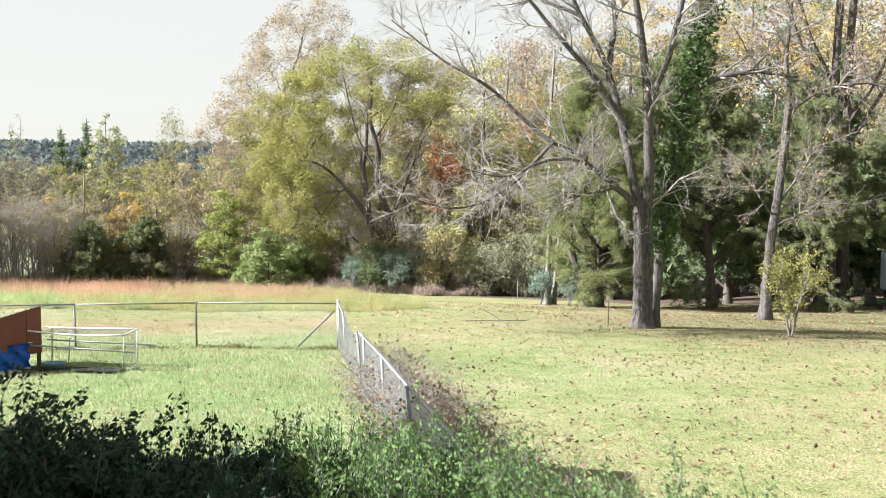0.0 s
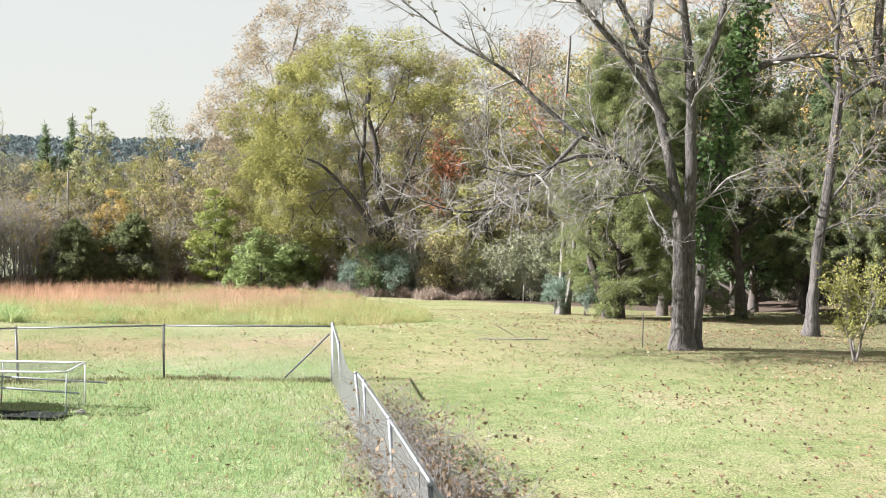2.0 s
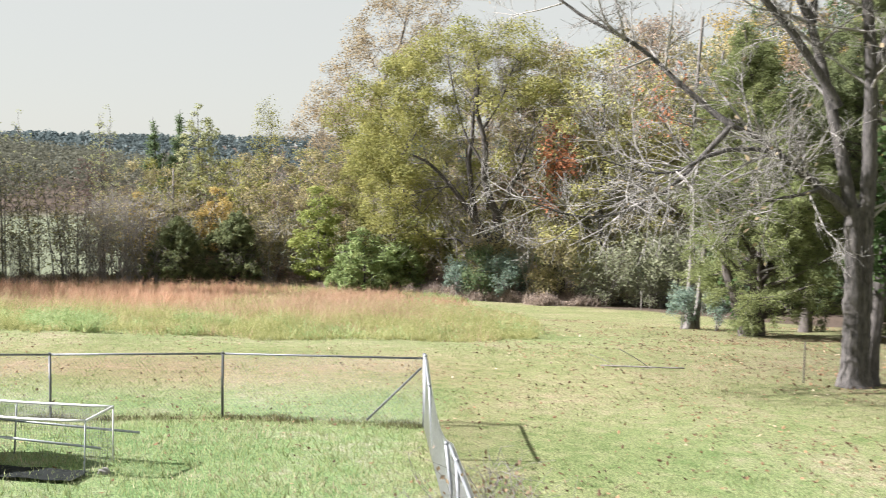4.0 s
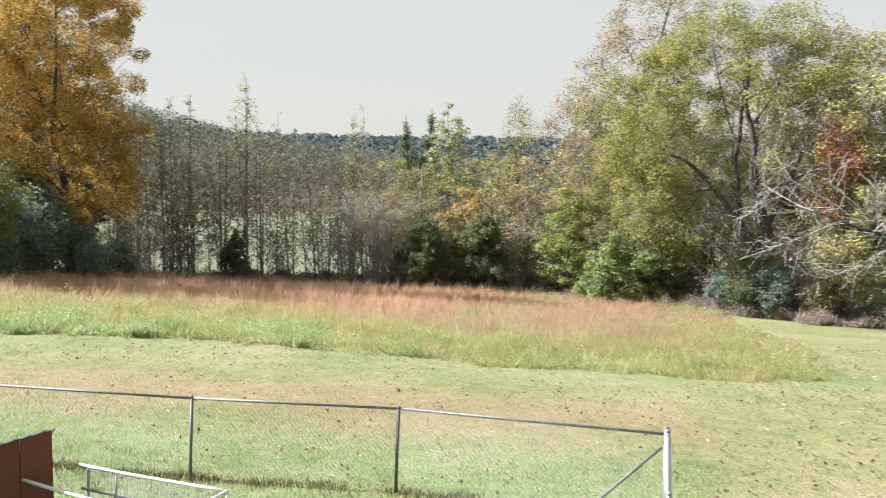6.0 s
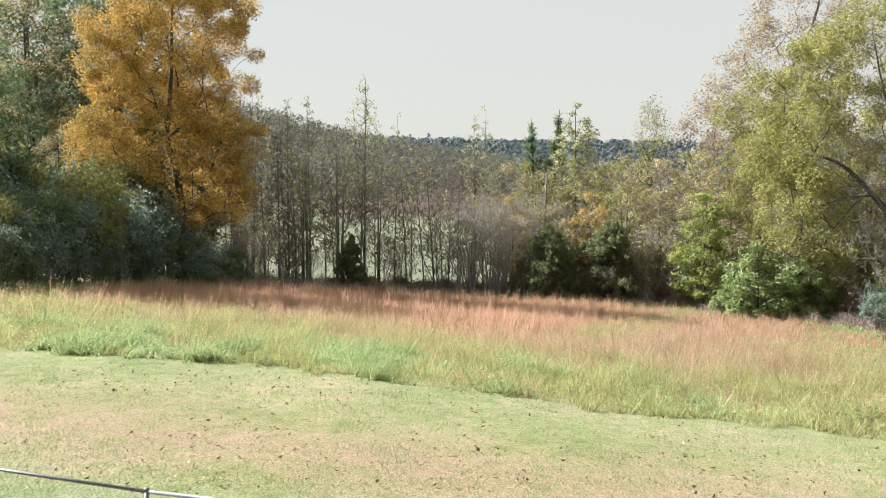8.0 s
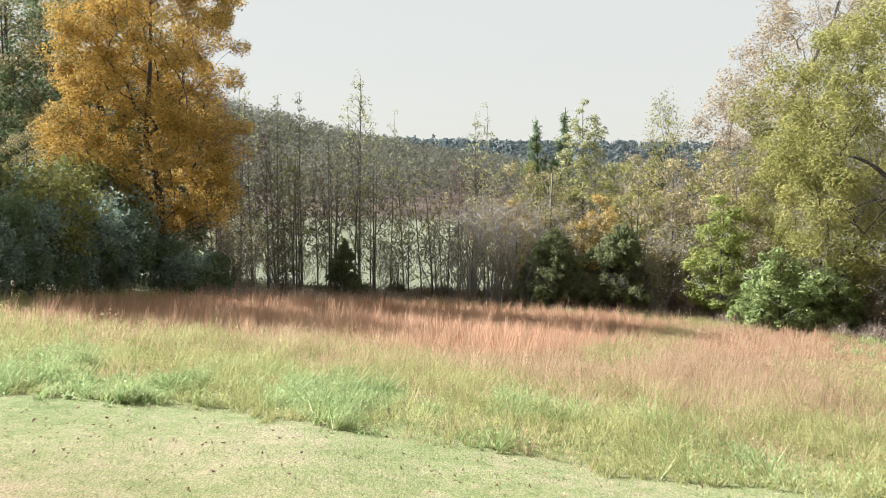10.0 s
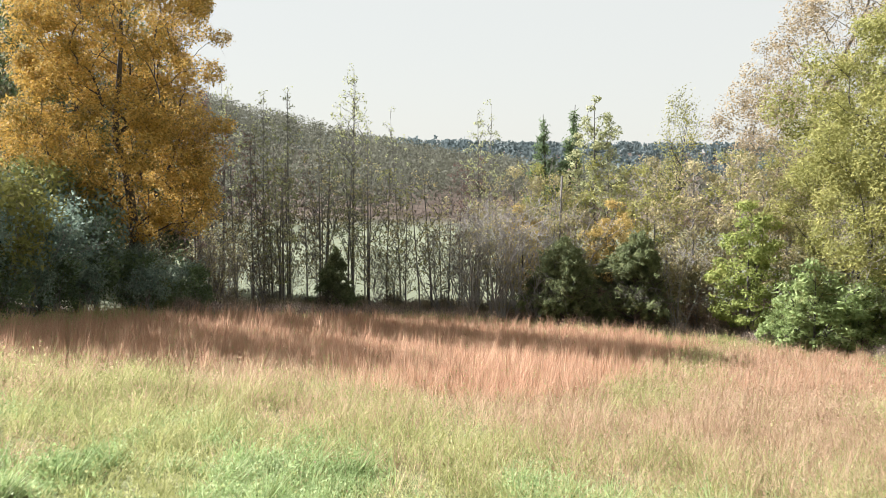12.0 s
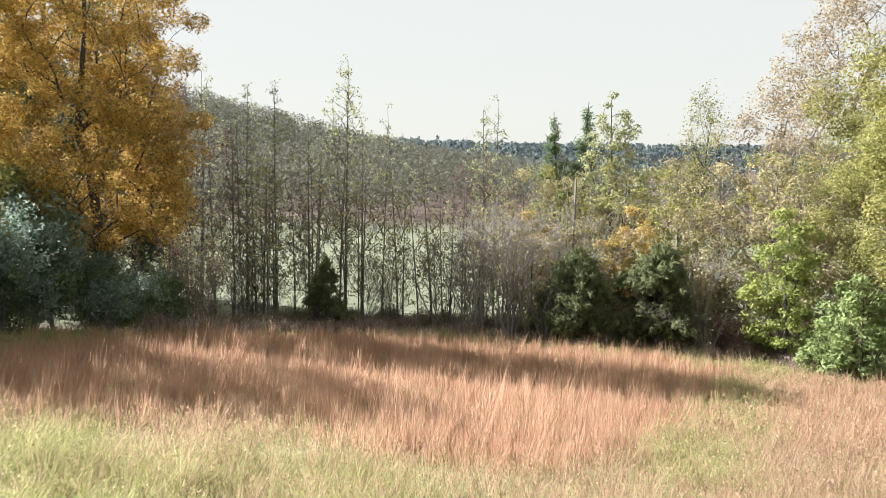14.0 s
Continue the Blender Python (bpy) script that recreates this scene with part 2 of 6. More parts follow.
def ground_z(x, y):
    x, y = np.asarray(x, float), np.asarray(y, float)
    z = np.interp(y, DENSE, SMOOTH)
    right = np.clip(x - 5, 0, 25)
    z = z - 0.03 * right * np.exp(-((y - 36) / 16) ** 2) + 0.05 * np.clip(x - 12, 0, 40) * np.clip((y - 45) / 30, 0, 1)
    left = np.clip(-x - 48, 0, 30) * np.clip((90 - y) / 30, 0, 1)
    z = z + 0.02 * left
    for cx, cy, sx, sy, h in HILLS:
        z = z + h * np.exp(-((x - cx) / sx) ** 2 - ((y - cy) / sy) ** 2) * np.clip((np.hypot(x, y) - 120) / 60, 0, 1)
    rough = 0.035 * np.sin(x * 0.9 + 1.3 * np.sin(y * 0.31)) * np.sin(y * 0.7 + np.sin(x * 0.4)) + 0.06 * np.sin(x * 0.23 + 0.7) * np.sin(y * 0.19)
    return z + rough


def gz(x, y):
    return float(ground_z(x, y))


# meadow outline: where the mown lawn stops
MEDGE_X = np.array([-90, -60, -31, -22.5, -13.8, -6.0, -3.4])
MEDGE_Y = np.array([19.5, 27.5, 36.1, 39.8, 41.0, 42.7, 44.6])


def left_side(y):
    return np.interp(y, [48, 57, 65, 76, 90], [-48.5, -52.4, -56.4, -59.0, -57.5])


def in_meadow(x, y):
    """How far a place lies inside the unmown meadow: above 0 inside."""
    near = y - np.interp(x, MEDGE_X, MEDGE_Y)
    rx = np.interp(y, [45, 56, 67, 90, 110], [-3.6, -4.5, -7.2, -13.0, -15.0])
    far = np.interp(x, [-70, -57, -52, -39, -20, -10], [62, 70, 93, 97, 98, 92]) - y
    return np.minimum(np.minimum(near, rx - x), np.minimum(far, x - left_side(y)))


def near_edge(x, y):
    """Distance in from the meadow's mown front and right side."""
    rx = np.interp(y, [45, 56, 67, 90, 110], [-3.6, -4.5, -7.2, -13.0, -15.0])
    return np.minimum(y - np.interp(x, MEDGE_X, MEDGE_Y), (rx - x) * 1.6)


def far_edge(x, y):
    """Distance back from the wood that closes the meadow."""
    return np.minimum(np.interp(x, [-70, -57, -52, -39, -20, -10], [62, 70, 93, 97, 98, 92]) - y, 1.5 * (x - left_side(y)))


def axis(lo, hi, fine_lo, fine_hi, step, grow):
    a = list(np.arange(fine_lo, fine_hi + 1e-6, step))
    s = step
    while a[-1] < hi:
        s *= grow
        a.append(a[-1] + s)
    s = step
    while a[0] > lo:
        s *= grow
        a.insert(0, a[0] - s)
    return np.array(a)


def mat_ground():
    m, nt, p = mat("ground_grass")
    big = noise_tex(nt, 0.22, 5.0, 0.65)
    mid = noise_tex(nt, 2.1, 6.0, 0.75)
    fine = noise_tex(nt, 28.0, 4.0, 0.75)
    lawn = ramp(nt, [(0.36, (0.115, 0.152, 0.053)), (0.46, (0.188, 0.205, 0.092)), (0.56, (0.243, 0.229, 0.128)), (0.68, (0.315, 0.252, 0.175))])
    t = mix_rgb(nt, 0.58, big.outputs["Fac"], mid.outputs["Fac"])
    nt.links.new(t, lawn.inputs["Fac"])
    lush = nt.nodes.new("ShaderNodeAttribute")
    lush.attribute_name = "lush"
    rich = ramp(nt, [(0.36, (0.105, 0.178, 0.0655)), (0.5, (0.167, 0.234, 0.101)), (0.62, (0.264, 0.265, 0.18))])
    nt.links.new(t, rich.inputs["Fac"])
    base = mix_rgb(nt, lush.outputs["Fac"], lawn.outputs["Color"], rich.outputs["Color"])
    straw = nt.nodes.new("ShaderNodeAttribute")
    straw.attribute_name = "straw"
    dry = ramp(nt, [(0.38, (0.175, 0.17, 0.072)), (0.48, (0.235, 0.184, 0.112)), (0.6, (0.28, 0.192, 0.14))])
    nt.links.new(t, dry.inputs["Fac"])
    base = mix_rgb(nt, straw.outputs["Fac"], base, dry.outputs["Color"])
    fr = ramp(nt, [(0.37, (0.3, 0.32, 0.28)), (0.63, (1.42, 1.4, 1.36))])
    nt.links.new(fine.outputs["Fac"], fr.inputs["Fac"])
    c = mix_rgb(nt, 1.0, base, fr.outputs["Color"], "MULTIPLY")
    # leaf litter under the trees, dull grass on the far field
    wood = nt.nodes.new("ShaderNodeAttribute")
    wood.attribute_name = "litter"
    lit = ramp(nt, [(0.35, (0.03, 0.024, 0.0192)), (0.5, (0.08, 0.06, 0.0456)), (0.68, (0.18, 0.13, 0.096))])
    nt.links.new(mix_rgb(nt, 0.6, mid.outputs["Fac"], fine.outputs["Fac"]), lit.inputs["Fac"])
    c = mix_rgb(nt, wood.outputs["Fac"], c, lit.outputs["Color"])
    far = nt.nodes.new("ShaderNodeAttribute")
    far.attribute_name = "field"
    fld = ramp(nt, [(0.35, (0.085, 0.1, 0.06)), (0.65, (0.145, 0.155, 0.1))])
    nt.links.new(mid.outputs["Fac"], fld.inputs["Fac"])
    c = mix_rgb(nt, far.outputs["Fac"], c, fld.outputs["Color"])
    nt.links.new(c, p.inputs["Base Color"])
    p.inputs["Roughness"].default_value = 0.95
    p.inputs["Specular IOR Level"].default_value = 0.15
    bump(nt, p, fine.outputs["Fac"], 0.8, 0.03)
    return m


gx = axis(-2500, 2500, -64, 40, 0.8, 1.13)
gy = axis(-900, 3500, -6, 112, 0.8, 1.13)
X, Y = np.meshgrid(gx, gy)
Zg = ground_z(X, Y)
nyg, nxg = X.shape
gi = np.arange(nxg * nyg).reshape(nyg, nxg)
gf = np.stack([gi[:-1, :-1], gi[:-1, 1:], gi[1:, 1:], gi[1:, :-1]], -1).reshape(-1, 4)
ground_me = mesh_of("ground", np.stack([X, Y, Zg], -1).reshape(-1, 3), gf, mat_ground(), True)
ground = tagged(new("ground", ground_me), "sloping lawn of pale green and straw grass", "ground", kind="structure")
# litter: 1 below the woods, part under the yard trees, a little in worn lawn
edge_far = np.interp(X, [-75, -62, -57, -52, -39, -20, -10, 2, 12, 40], [54, 62, 71, 92, 95.5, 97, 89, 84, 62, 52])
open_field = np.clip((Y - edge_far - 10 - 1.2 * np.clip(X + 45, 0, 60)) / 5, 0, 1) * np.clip((205 - np.hypot(X + 20, Y - 40)) / 25, 0, 1)
lit = np.clip((Y - edge_far) / 3, 0, 1)
for cx, cy, r in ((8.5, 38.0, 7.5), (15, 48, 12), (22, 39, 12), (22, 60, 14)):
    lit = np.maximum(lit, 0.45 * np.clip(1.4 - np.hypot(X - cx, (Y - cy)) / r, 0, 1))
fence_x = -4.45 + 0.2476 * (27.05 - Y)
lush_v = np.clip((fence_x - X) / 0.6, 0, 1) * np.clip((26.9 + 0.2 * (X + 4) - Y) / 1.0 + 1, 0, 1)
lush_v = np.maximum(lush_v, 0.55 * np.clip(1 - np.hypot(X - 1.5, (Y - 24) * 0.6) / 6, 0, 1))
near_meadow = np.interp(X, MEDGE_X, MEDGE_Y) - Y
lush_v = np.maximum(lush_v, 0.3 * np.clip(1.2 - np.abs(near_meadow) / 4, 0, 1) * (X < 0))
past_fence = Y - np.interp(X, [-25, -8.4, -4.4, -3], [23.3, 26.9, 27.0, 27.0])
lush_v = np.maximum(lush_v, 0.85 * np.clip(1.5 - past_fence / 3.5, 0, 1) * (X < -4.4) * (past_fence > 0))
straw_v = 0.85 * np.clip(1 - np.abs(past_fence - 7.0) / 4.0, 0, 1) * np.clip((-3 - X) / 4, 0, 1)
ast = ground_me.attributes.new("straw", "FLOAT", "POINT")
ast.data.foreach_set("value", straw_v.ravel().astype(np.float32))
al = ground_me.attributes.new("lush", "FLOAT", "POINT")
al.data.foreach_set("value", lush_v.ravel().astype(np.float32))
af = ground_me.attributes.new("field", "FLOAT", "POINT")
af.data.foreach_set("value", open_field.ravel().astype(np.float32))
at = ground_me.attributes.new("litter", "FLOAT", "POINT")
at.data.foreach_set("value", lit.ravel().astype(np.float32))


# ---- grasses ----
def blades(rng, x, y, h, w, lean, out=None):
    """Grass blades: one bent triangle each on the ground at (x, y)."""
    n = len(x)
    z = ground_z(x, y) - 0.02
    a = rng.uniform(0, 2 * np.pi, n)
    d = np.stack([np.cos(a), np.sin(a), np.zeros(n)], -1)
    b = rng.uniform(0, 2 * np.pi, n)
    tip = np.stack([np.cos(b) * lean * h * rng.random(n), np.sin(b) * lean * h * rng.random(n), h], -1)
    if out is not None:
        tip[:, :2] += out * h[:, None] * 1.6
    C = np.stack([x, y, z], -1)
    v = np.stack([C - d * (w / 2)[:, None], C + d * (w / 2)[:, None], C + tip], 1)
    return v.reshape(-1, 3), np.arange(n * 3).reshape(-1, 3)


def mat_grass(name, stops, trans=0.35):
    return mat_leaf(name, stops, trans, 0.8, 0.5, 0.55)


rng = np.random.default_rng(11)
GRASS_RED = mat_grass("broomsedge", [(0.0, (0.3, 0.165, 0.108)), (0.5, (0.45, 0.278, 0.182)), (1.0, (0.57, 0.42, 0.29))], 0.5)
GRASS_TAN = mat_grass("tan_grass", [(0.0, (0.213, 0.143, 0.0892)), (0.5, (0.399, 0.276, 0.184)), (1.0, (0.537, 0.414, 0.294))], 0.5)
GRASS_WEED = mat_grass("weeds", [(0.0, (0.13, 0.155, 0.055)), (0.45, (0.305, 0.315, 0.125)), (1.0, (0.52, 0.485, 0.27))], 0.5)
GRASS_DEAD = mat_grass("dead_weeds", [(0.0, (0.09, 0.072, 0.0626)), (0.5, (0.27, 0.216, 0.178)), (1.0, (0.594, 0.486, 0.397))], 0.4)
GRASS_GREEN = mat_grass("green_weeds", [(0.0, (0.126, 0.192, 0.0685)), (0.5, (0.273, 0.365, 0.152)), (1.0, (0.487, 0.537, 0.313))], 0.45)
GRASS_ROUGH = mat_grass("rough_grass", [(0.0, (0.05, 0.055, 0.025)), (0.5, (0.12, 0.12, 0.055)), (1.0, (0.28, 0.24, 0.13))], 0.3)
LAWN = mat_grass("lawn_blades", [(0.0, (0.15, 0.208, 0.0776)), (0.35, (0.232, 0.286, 0.119)), (0.7, (0.318, 0.324, 0.181)), (1.0, (0.463, 0.391, 0.3))], 0.5)


def wave(x, y, s, seed):
    return np.sin(x * s + seed) * np.sin(y * s * 1.3 + 2.1 * seed) + 0.6 * np.sin(x * s * 2.3 + y * s * 1.1 + seed * 3)


def gap_line(x, y):
    """How far a place lies to the side of the weedy strip that parts the two red patches."""
    return (x + 23.2) + (y - 70) * 0.2 + 0.5 * np.sin(y * 0.6)


def red_zone(x, y):
    """Where the red broomsedge stands: a tongue, and a paler second patch behind a gap."""
    near = np.interp(x, [-70, -50, -40, -37.5, -36, -34, -31.4, -29, -26, -24.4, -23.4, -22.4, -20, -14, -8], [45, 49, 51, 52.6, 55, 58, 59, 57.8, 57.4, 58.6, 64, 67, 70, 75, 83])
    d = y - near + 0.8 * wave(x, y, 0.35, 1.0)
    gap = np.abs(gap_line(x, y)) - 1.5
    return np.minimum(np.minimum(d, np.where(y > 64, gap, d)), far_edge(x, y) - 5.0 + 1.2 * wave(x, y, 0.4, 6))


def meadow(name, label, count, zone, material, h, w, lean, seed, over=6, specks=0, least=0.3, leaf=1.0, tussock=0.0):
    r = np.random.default_rng(seed)
    # thicker where the camera comes close
    x = r.uniform(-66, -3, count * over)
    y = r.uniform(26, 97, count * over)
    keep = in_meadow(x, y) + 0.35 * wave(x, y, 1.3, 2.0) > 0
    x, y = x[keep], y[keep]
    dist = np.hypot(x + 13, y - 36)
    keep = (r.random(len(x)) < np.clip(28 / dist, 0.15, 1.0)) & (r.random(len(x)) < zone(x, y))
    x, y = x[keep][:count], y[keep][:count]
    dist = np.hypot(x + 13, y - 36)
    clump = 1 + 0.25 * wave(x, y, 2.7, 4.0)
    rise = np.clip(0.46 + 0.54 * near_edge(x, y) / 13, least, 1.0)
    hh = h * r.uniform(0.45, 1.2, len(x)) * np.clip(clump, 0.5, 1.5) * rise
    ww = w * r.uniform(0.6, 1.4, len(x)) * np.clip(dist / 30, 0.7, 2.0)
    out = None
    if tussock:
        # gather the blades into tussocks that fan outwards
        cx, cy = x + 0.45 * np.sin(9 * y + 3 * x), y + 0.45 * np.sin(8 * x - 4 * y)
        cell = 0.62
        kx, ky = np.floor(cx / cell), np.floor(cy / cell)
        rnd = np.modf(np.abs(np.sin(kx * 12.9898 + ky * 78.233) * 43758.5453))[0]
        rn2 = np.modf(np.abs(np.sin(kx * 39.346 + ky * 11.135) * 24634.6345))[0]
        mx, my = (kx + 0.25 + 0.5 * rnd) * cell, (ky + 0.25 + 0.5 * rn2) * cell
        x, y = x + tussock * 0.6 * (mx - x), y + tussock * 0.6 * (my - y)
        out = np.stack([x - mx, y - my], -1) * tussock * 2.2 + np.stack([rnd - 0.5, rn2 - 0.5], -1) * 0.35
        hh = hh * (0.55 + 0.9 * rn2) * np.clip(1.15 - 1.2 * np.hypot(x - mx, y - my), 0.4, 1.2)
    v, f = blades(r, x, y, hh, ww, lean, out)
    if specks:
        # small leaves and seed heads on the stalks
        pick = r.integers(0, len(x), specks)
        C = np.stack([x[pick] + r.normal(0, 0.06, specks), y[pick] + r.normal(0, 0.06, specks), ground_z(x[pick], y[pick]) + hh[pick] * r.uniform(0.3, 1.0, specks)], -1)
        A = unit(r.normal(0, 1, C.shape))
        B = unit(np.cross(A, r.normal(0, 1, C.shape)))
        s = (leaf * r.uniform(0.04, 0.085, specks) * np.clip(np.hypot(x[pick] + 13, y[pick] - 36) / 24, 0.8, 1.8))[:, None]
        v2 = np.stack([C - A * s * 0.5 + B * s * 0.35, C - A * s * 0.5 - B * s * 0.35, C + A * s * 0.5], 1).reshape(-1, 3)
        v, f = join([(v, f), (v2, np.arange(len(v2)).reshape(-1, 3))])
    ob = put(name, mesh_of(name, v, f, material), None, label, "stuff")
    return tagged(ob, category="grass")


def edge_brush(name, label, line, count, depth, h, seed, material):
    """Dead weeds and bramble stalks in a ragged strip behind a line on the ground."""
    r = np.random.default_rng(seed)
    p = np.array(line, float)
    d = np.concatenate([[0], np.cumsum(np.hypot(*(p[1:] - p[:-1]).T))])
    s = r.uniform(0, d[-1], count)
    x = np.interp(s, d, p[:, 0]) + r.normal(0, 0.4, count)
    y = np.interp(s, d, p[:, 1]) + depth * r.random(count) ** 1.3 + 0.7 * np.sin(s * 0.9) + 0.5 * np.sin(s * 2.3)
    x -= 0.5 * depth * r.random(count) * (x < -50)
    hh = h * r.uniform(0.35, 1.15, count) * np.clip(0.8 + 0.45 * wave(x, y, 1.1, 3.0), 0.25, 1.6)
    v, f = blades(r, x, y, hh, r.uniform(0.03, 0.075, count), 0.9)
    n = count
    C = np.stack([x, y, ground_z(x, y) + hh * r.uniform(0.2, 1.0, n)], -1) + r.normal(0, 0.1, (n, 3))
    A = unit(r.normal(0, 1, C.shape))
    B = unit(np.cross(A, r.normal(0, 1, C.shape)))
    q = r.uniform(0.07, 0.16, (n, 1))
    v2 = np.stack([C - A * q * 0.5 + B * q * 0.35, C - A * q * 0.5 - B * q * 0.35, C + A * q * 0.5], 1).reshape(-1, 3)
    v, f = join([(v, f), (v2, np.arange(len(v2)).reshape(-1, 3))])
    tagged(put(name, mesh_of(name, v, f, material), None, label, "stuff"), category="brush")


sig = lambda d, s: 1 / (1 + np.exp(-np.clip(d / s, -30, 30)))
meadow("red_grass", "dense red-orange broomsedge in tall upright clumps", 250000, lambda x, y: sig(red_zone(x, y), 0.8) * (1 - 0.62 * sig(gap_line(x, y), 0.5)), GRASS_RED, 0.95, 0.026, 0.25, 21, tussock=0.12)
meadow("tan_grass", "dry tan meadow grass mixed with seed heads", 150000, lambda x, y: np.clip(0.06 + 0.45 * sig(gap_line(x, y) - 0.5, 1.0) * sig(y - 55, 3) + (0.4 + 0.15 * sig(x + 25, 2)) * sig(near_edge(x, y) - 8.5, 2.0) - 0.45 * sig(red_zone(x, y), 1.0) * sig(-gap_line(x, y), 0.5) + 0.22 * wave(x, y, 0.5, 3), 0, 1), GRASS_TAN, 0.75, 0.024, 0.5, 22, 6, 60000, tussock=0.4)
meadow("weedy_grass", "pale yellow-green weeds along the meadow's front", 230000, lambda x, y: np.clip(np.maximum(np.maximum(sig(15 - 5 * sig(x + 25, 2) - near_edge(x, y), 2.0), 0.9 * sig(1.8 - np.abs(gap_line(x, y)), 0.4) * (y > 60)), 0.8 * sig(6.5 - far_edge(x, y), 1.0)) * (0.7 + 0.4 * wave(x, y, 0.6, 5)) * (1 - 0.8 * sig(red_zone(x, y), 1.0)), 0.05, 1), GRASS_WEED, 0.68, 0.026, 0.9, 23, 7, 120000, tussock=0.7)
meadow("green_weeds", "low green weeds on the meadow's edge", 80000, lambda x, y: np.clip(sig(4.2 - np.abs(near_edge(x, y) - 2.5), 0.8) * (0.15 + 0.8 * wave(x, y, 0.55, 7) + 0.5 * wave(x, y, 1.4, 2)) * np.clip((-13 - x) / 9, 0.08, 1), 0, 1), GRASS_GREEN, 0.66, 0.05, 1.1, 24, 30, 60000, 0.62, 1.15, tussock=0.9)


def lawn_tufts(count, seed):
    r = np.random.default_rng(seed)
    x, y = r.uniform(-34, 24, count * 3), 6 + 42 * r.random(count * 3) ** 1.35
    inside = (x < -4.45 + 0.2476 * (27.05 - y)) & (y < 27)
    thick = np.clip(0.35 + 0.35 * wave(x, y, 1.9, 9) + 0.25 * wave(x, y, 0.5, 4) + 0.75 * inside + 0.45 * (x < -4) * (y < 31), 0.06, 1)
    keep = (in_meadow(x, y) < 0.1) & (r.random(len(x)) < thick)
    x, y, inside, thick = x[keep][:count], y[keep][:count], inside[keep][:count], thick[keep][:count]
    h = r.uniform(0.03, 0.09, len(x)) * (0.7 + 0.6 * thick) * (1 + 0.35 * inside)
    v, f = blades(r, x, y, h, r.uniform(0.012, 0.03, len(x)), 1.2)
    return tagged(put("lawn_grass", mesh_of("lawn_grass", v, f, LAWN), None, "short mown lawn grass, green with straw patches", "stuff"), category="grass")


lawn_tufts(340000, 31)


def fallen_leaves(count, seed):
    r = np.random.default_rng(seed)
    x, y = r.uniform(-30, 26, count), r.uniform(9, 62, count)
    keep = (in_meadow(x, y) < 0) & (r.random(count) < np.clip(0.25 + 0.35 * wave(x, y, 0.5, 3) + 0.8 * np.exp(-np.hypot((x - 12) * 0.7, y - 38) / 10), 0.05, 1) * np.where((x < -4.45 + 0.2476 * (27.05 - y)) & (y < 27), 0.25, np.clip(0.75 + 0.05 * x, 0.4, 1.0)))
    x, y = x[keep], y[keep]
    n = len(x)
    C = np.stack([x, y, ground_z(x, y) + r.uniform(0.02, 0.07, n)], -1)
    A = unit(np.stack([r.normal(0, 1, n), r.normal(0, 1, n), r.normal(0, 0.35, n)], -1))
    B = unit(np.cross(A, np.array([0, 0, 1.0]) + r.normal(0, 0.3, (n, 3))))
    s = (0.035 + 0.08 * r.random(n) ** 1.8)[:, None]
    N = np.cross(A, B)
    v = np.stack([C - A * s * 0.5, C + B * s * 0.33 + N * s * 0.15, C + A * s * 0.5, C - B * s * 0.33 + N * s * 0.15], 1).reshape(-1, 3)
    m = mat_leaf("dead_leaf", [(0.0, (0.0525, 0.0336, 0.023)), (0.55, (0.135, 0.0812, 0.0486)), (0.82, (0.3, 0.175, 0.101)), (0.97, (0.62, 0.52, 0.4))], 0.15, 0.8, 0.35, 0.7)
    tagged(put("fallen_leaves", mesh_of("fallen_leaves", v, np.arange(n * 4).reshape(-1, 4), m), None, "scattered brown fallen leaves on the lawn", "stuff"), category="leaves")


fallen_leaves(130000, 33)

BRUSH_LINE = [(-58, 73), (-55.5, 80), (-54, 88), (-51, 92), (-45, 94.2), (-39, 95.5), (-30, 96.2), (-20, 96), (-13, 92), (-8, 89.5), (-2, 87.5)]
edge_brush("dead_brush", "tangle of dead brown weeds at the wood's edge", BRUSH_LINE, 60000, 3.5, 1.0, 41, GRASS_DEAD)
edge_brush("shade_brush", "dark tangled bramble among thin trunks", [(-62, 78), (-59, 84), (-56, 92), (-50, 97.5), (-46, 98.5)], 26000, 5.0, 1.2, 43, LEAF["dusk"])
edge_brush("shade_brush", "dark bramble on the wood's floor", [(-60, 73), (-58.5, 82), (-56.5, 91), (-51, 98), (-42, 101), (-30, 102)], 30000, 6.0, 0.9, 42, LEAF["dusk"])


# ---- trees ----
def anchor(name, x, y, label, category, group="", turn=0.0, sink=0.05):
    e = new(name)
    e.matrix_world = pose(x, y, gz(x, y) - sink, 0, 0, turn)
    return tagged(e, label, category, group)


SHAPES = {
    "round": lambda f: np.sin(np.pi * np.clip(0.12 + 0.83 * f, 0, 1)) ** 0.7,
    "cone": lambda f: 1.02 - f,
    "column": lambda f: 0.55 + 0.45 * np.sin(np.pi * f),
    "spread": lambda f: 0.6 + 0.4 * np.sin(np.pi * np.clip(0.2 + 0.7 * f, 0, 1)),
    "cedar": lambda f: np.minimum(0.7 + 1.6 * f, 1.0) * np.clip(1.04 - f, 0, 1) ** 0.6,
    "dome": lambda f: 0.25 + 0.75 * np.sin(np.pi * np.clip(0.15 + 0.6 * f, 0, 1)) ** 0.8,
    "vase": lambda f: 0.45 + 0.5 * f,
}


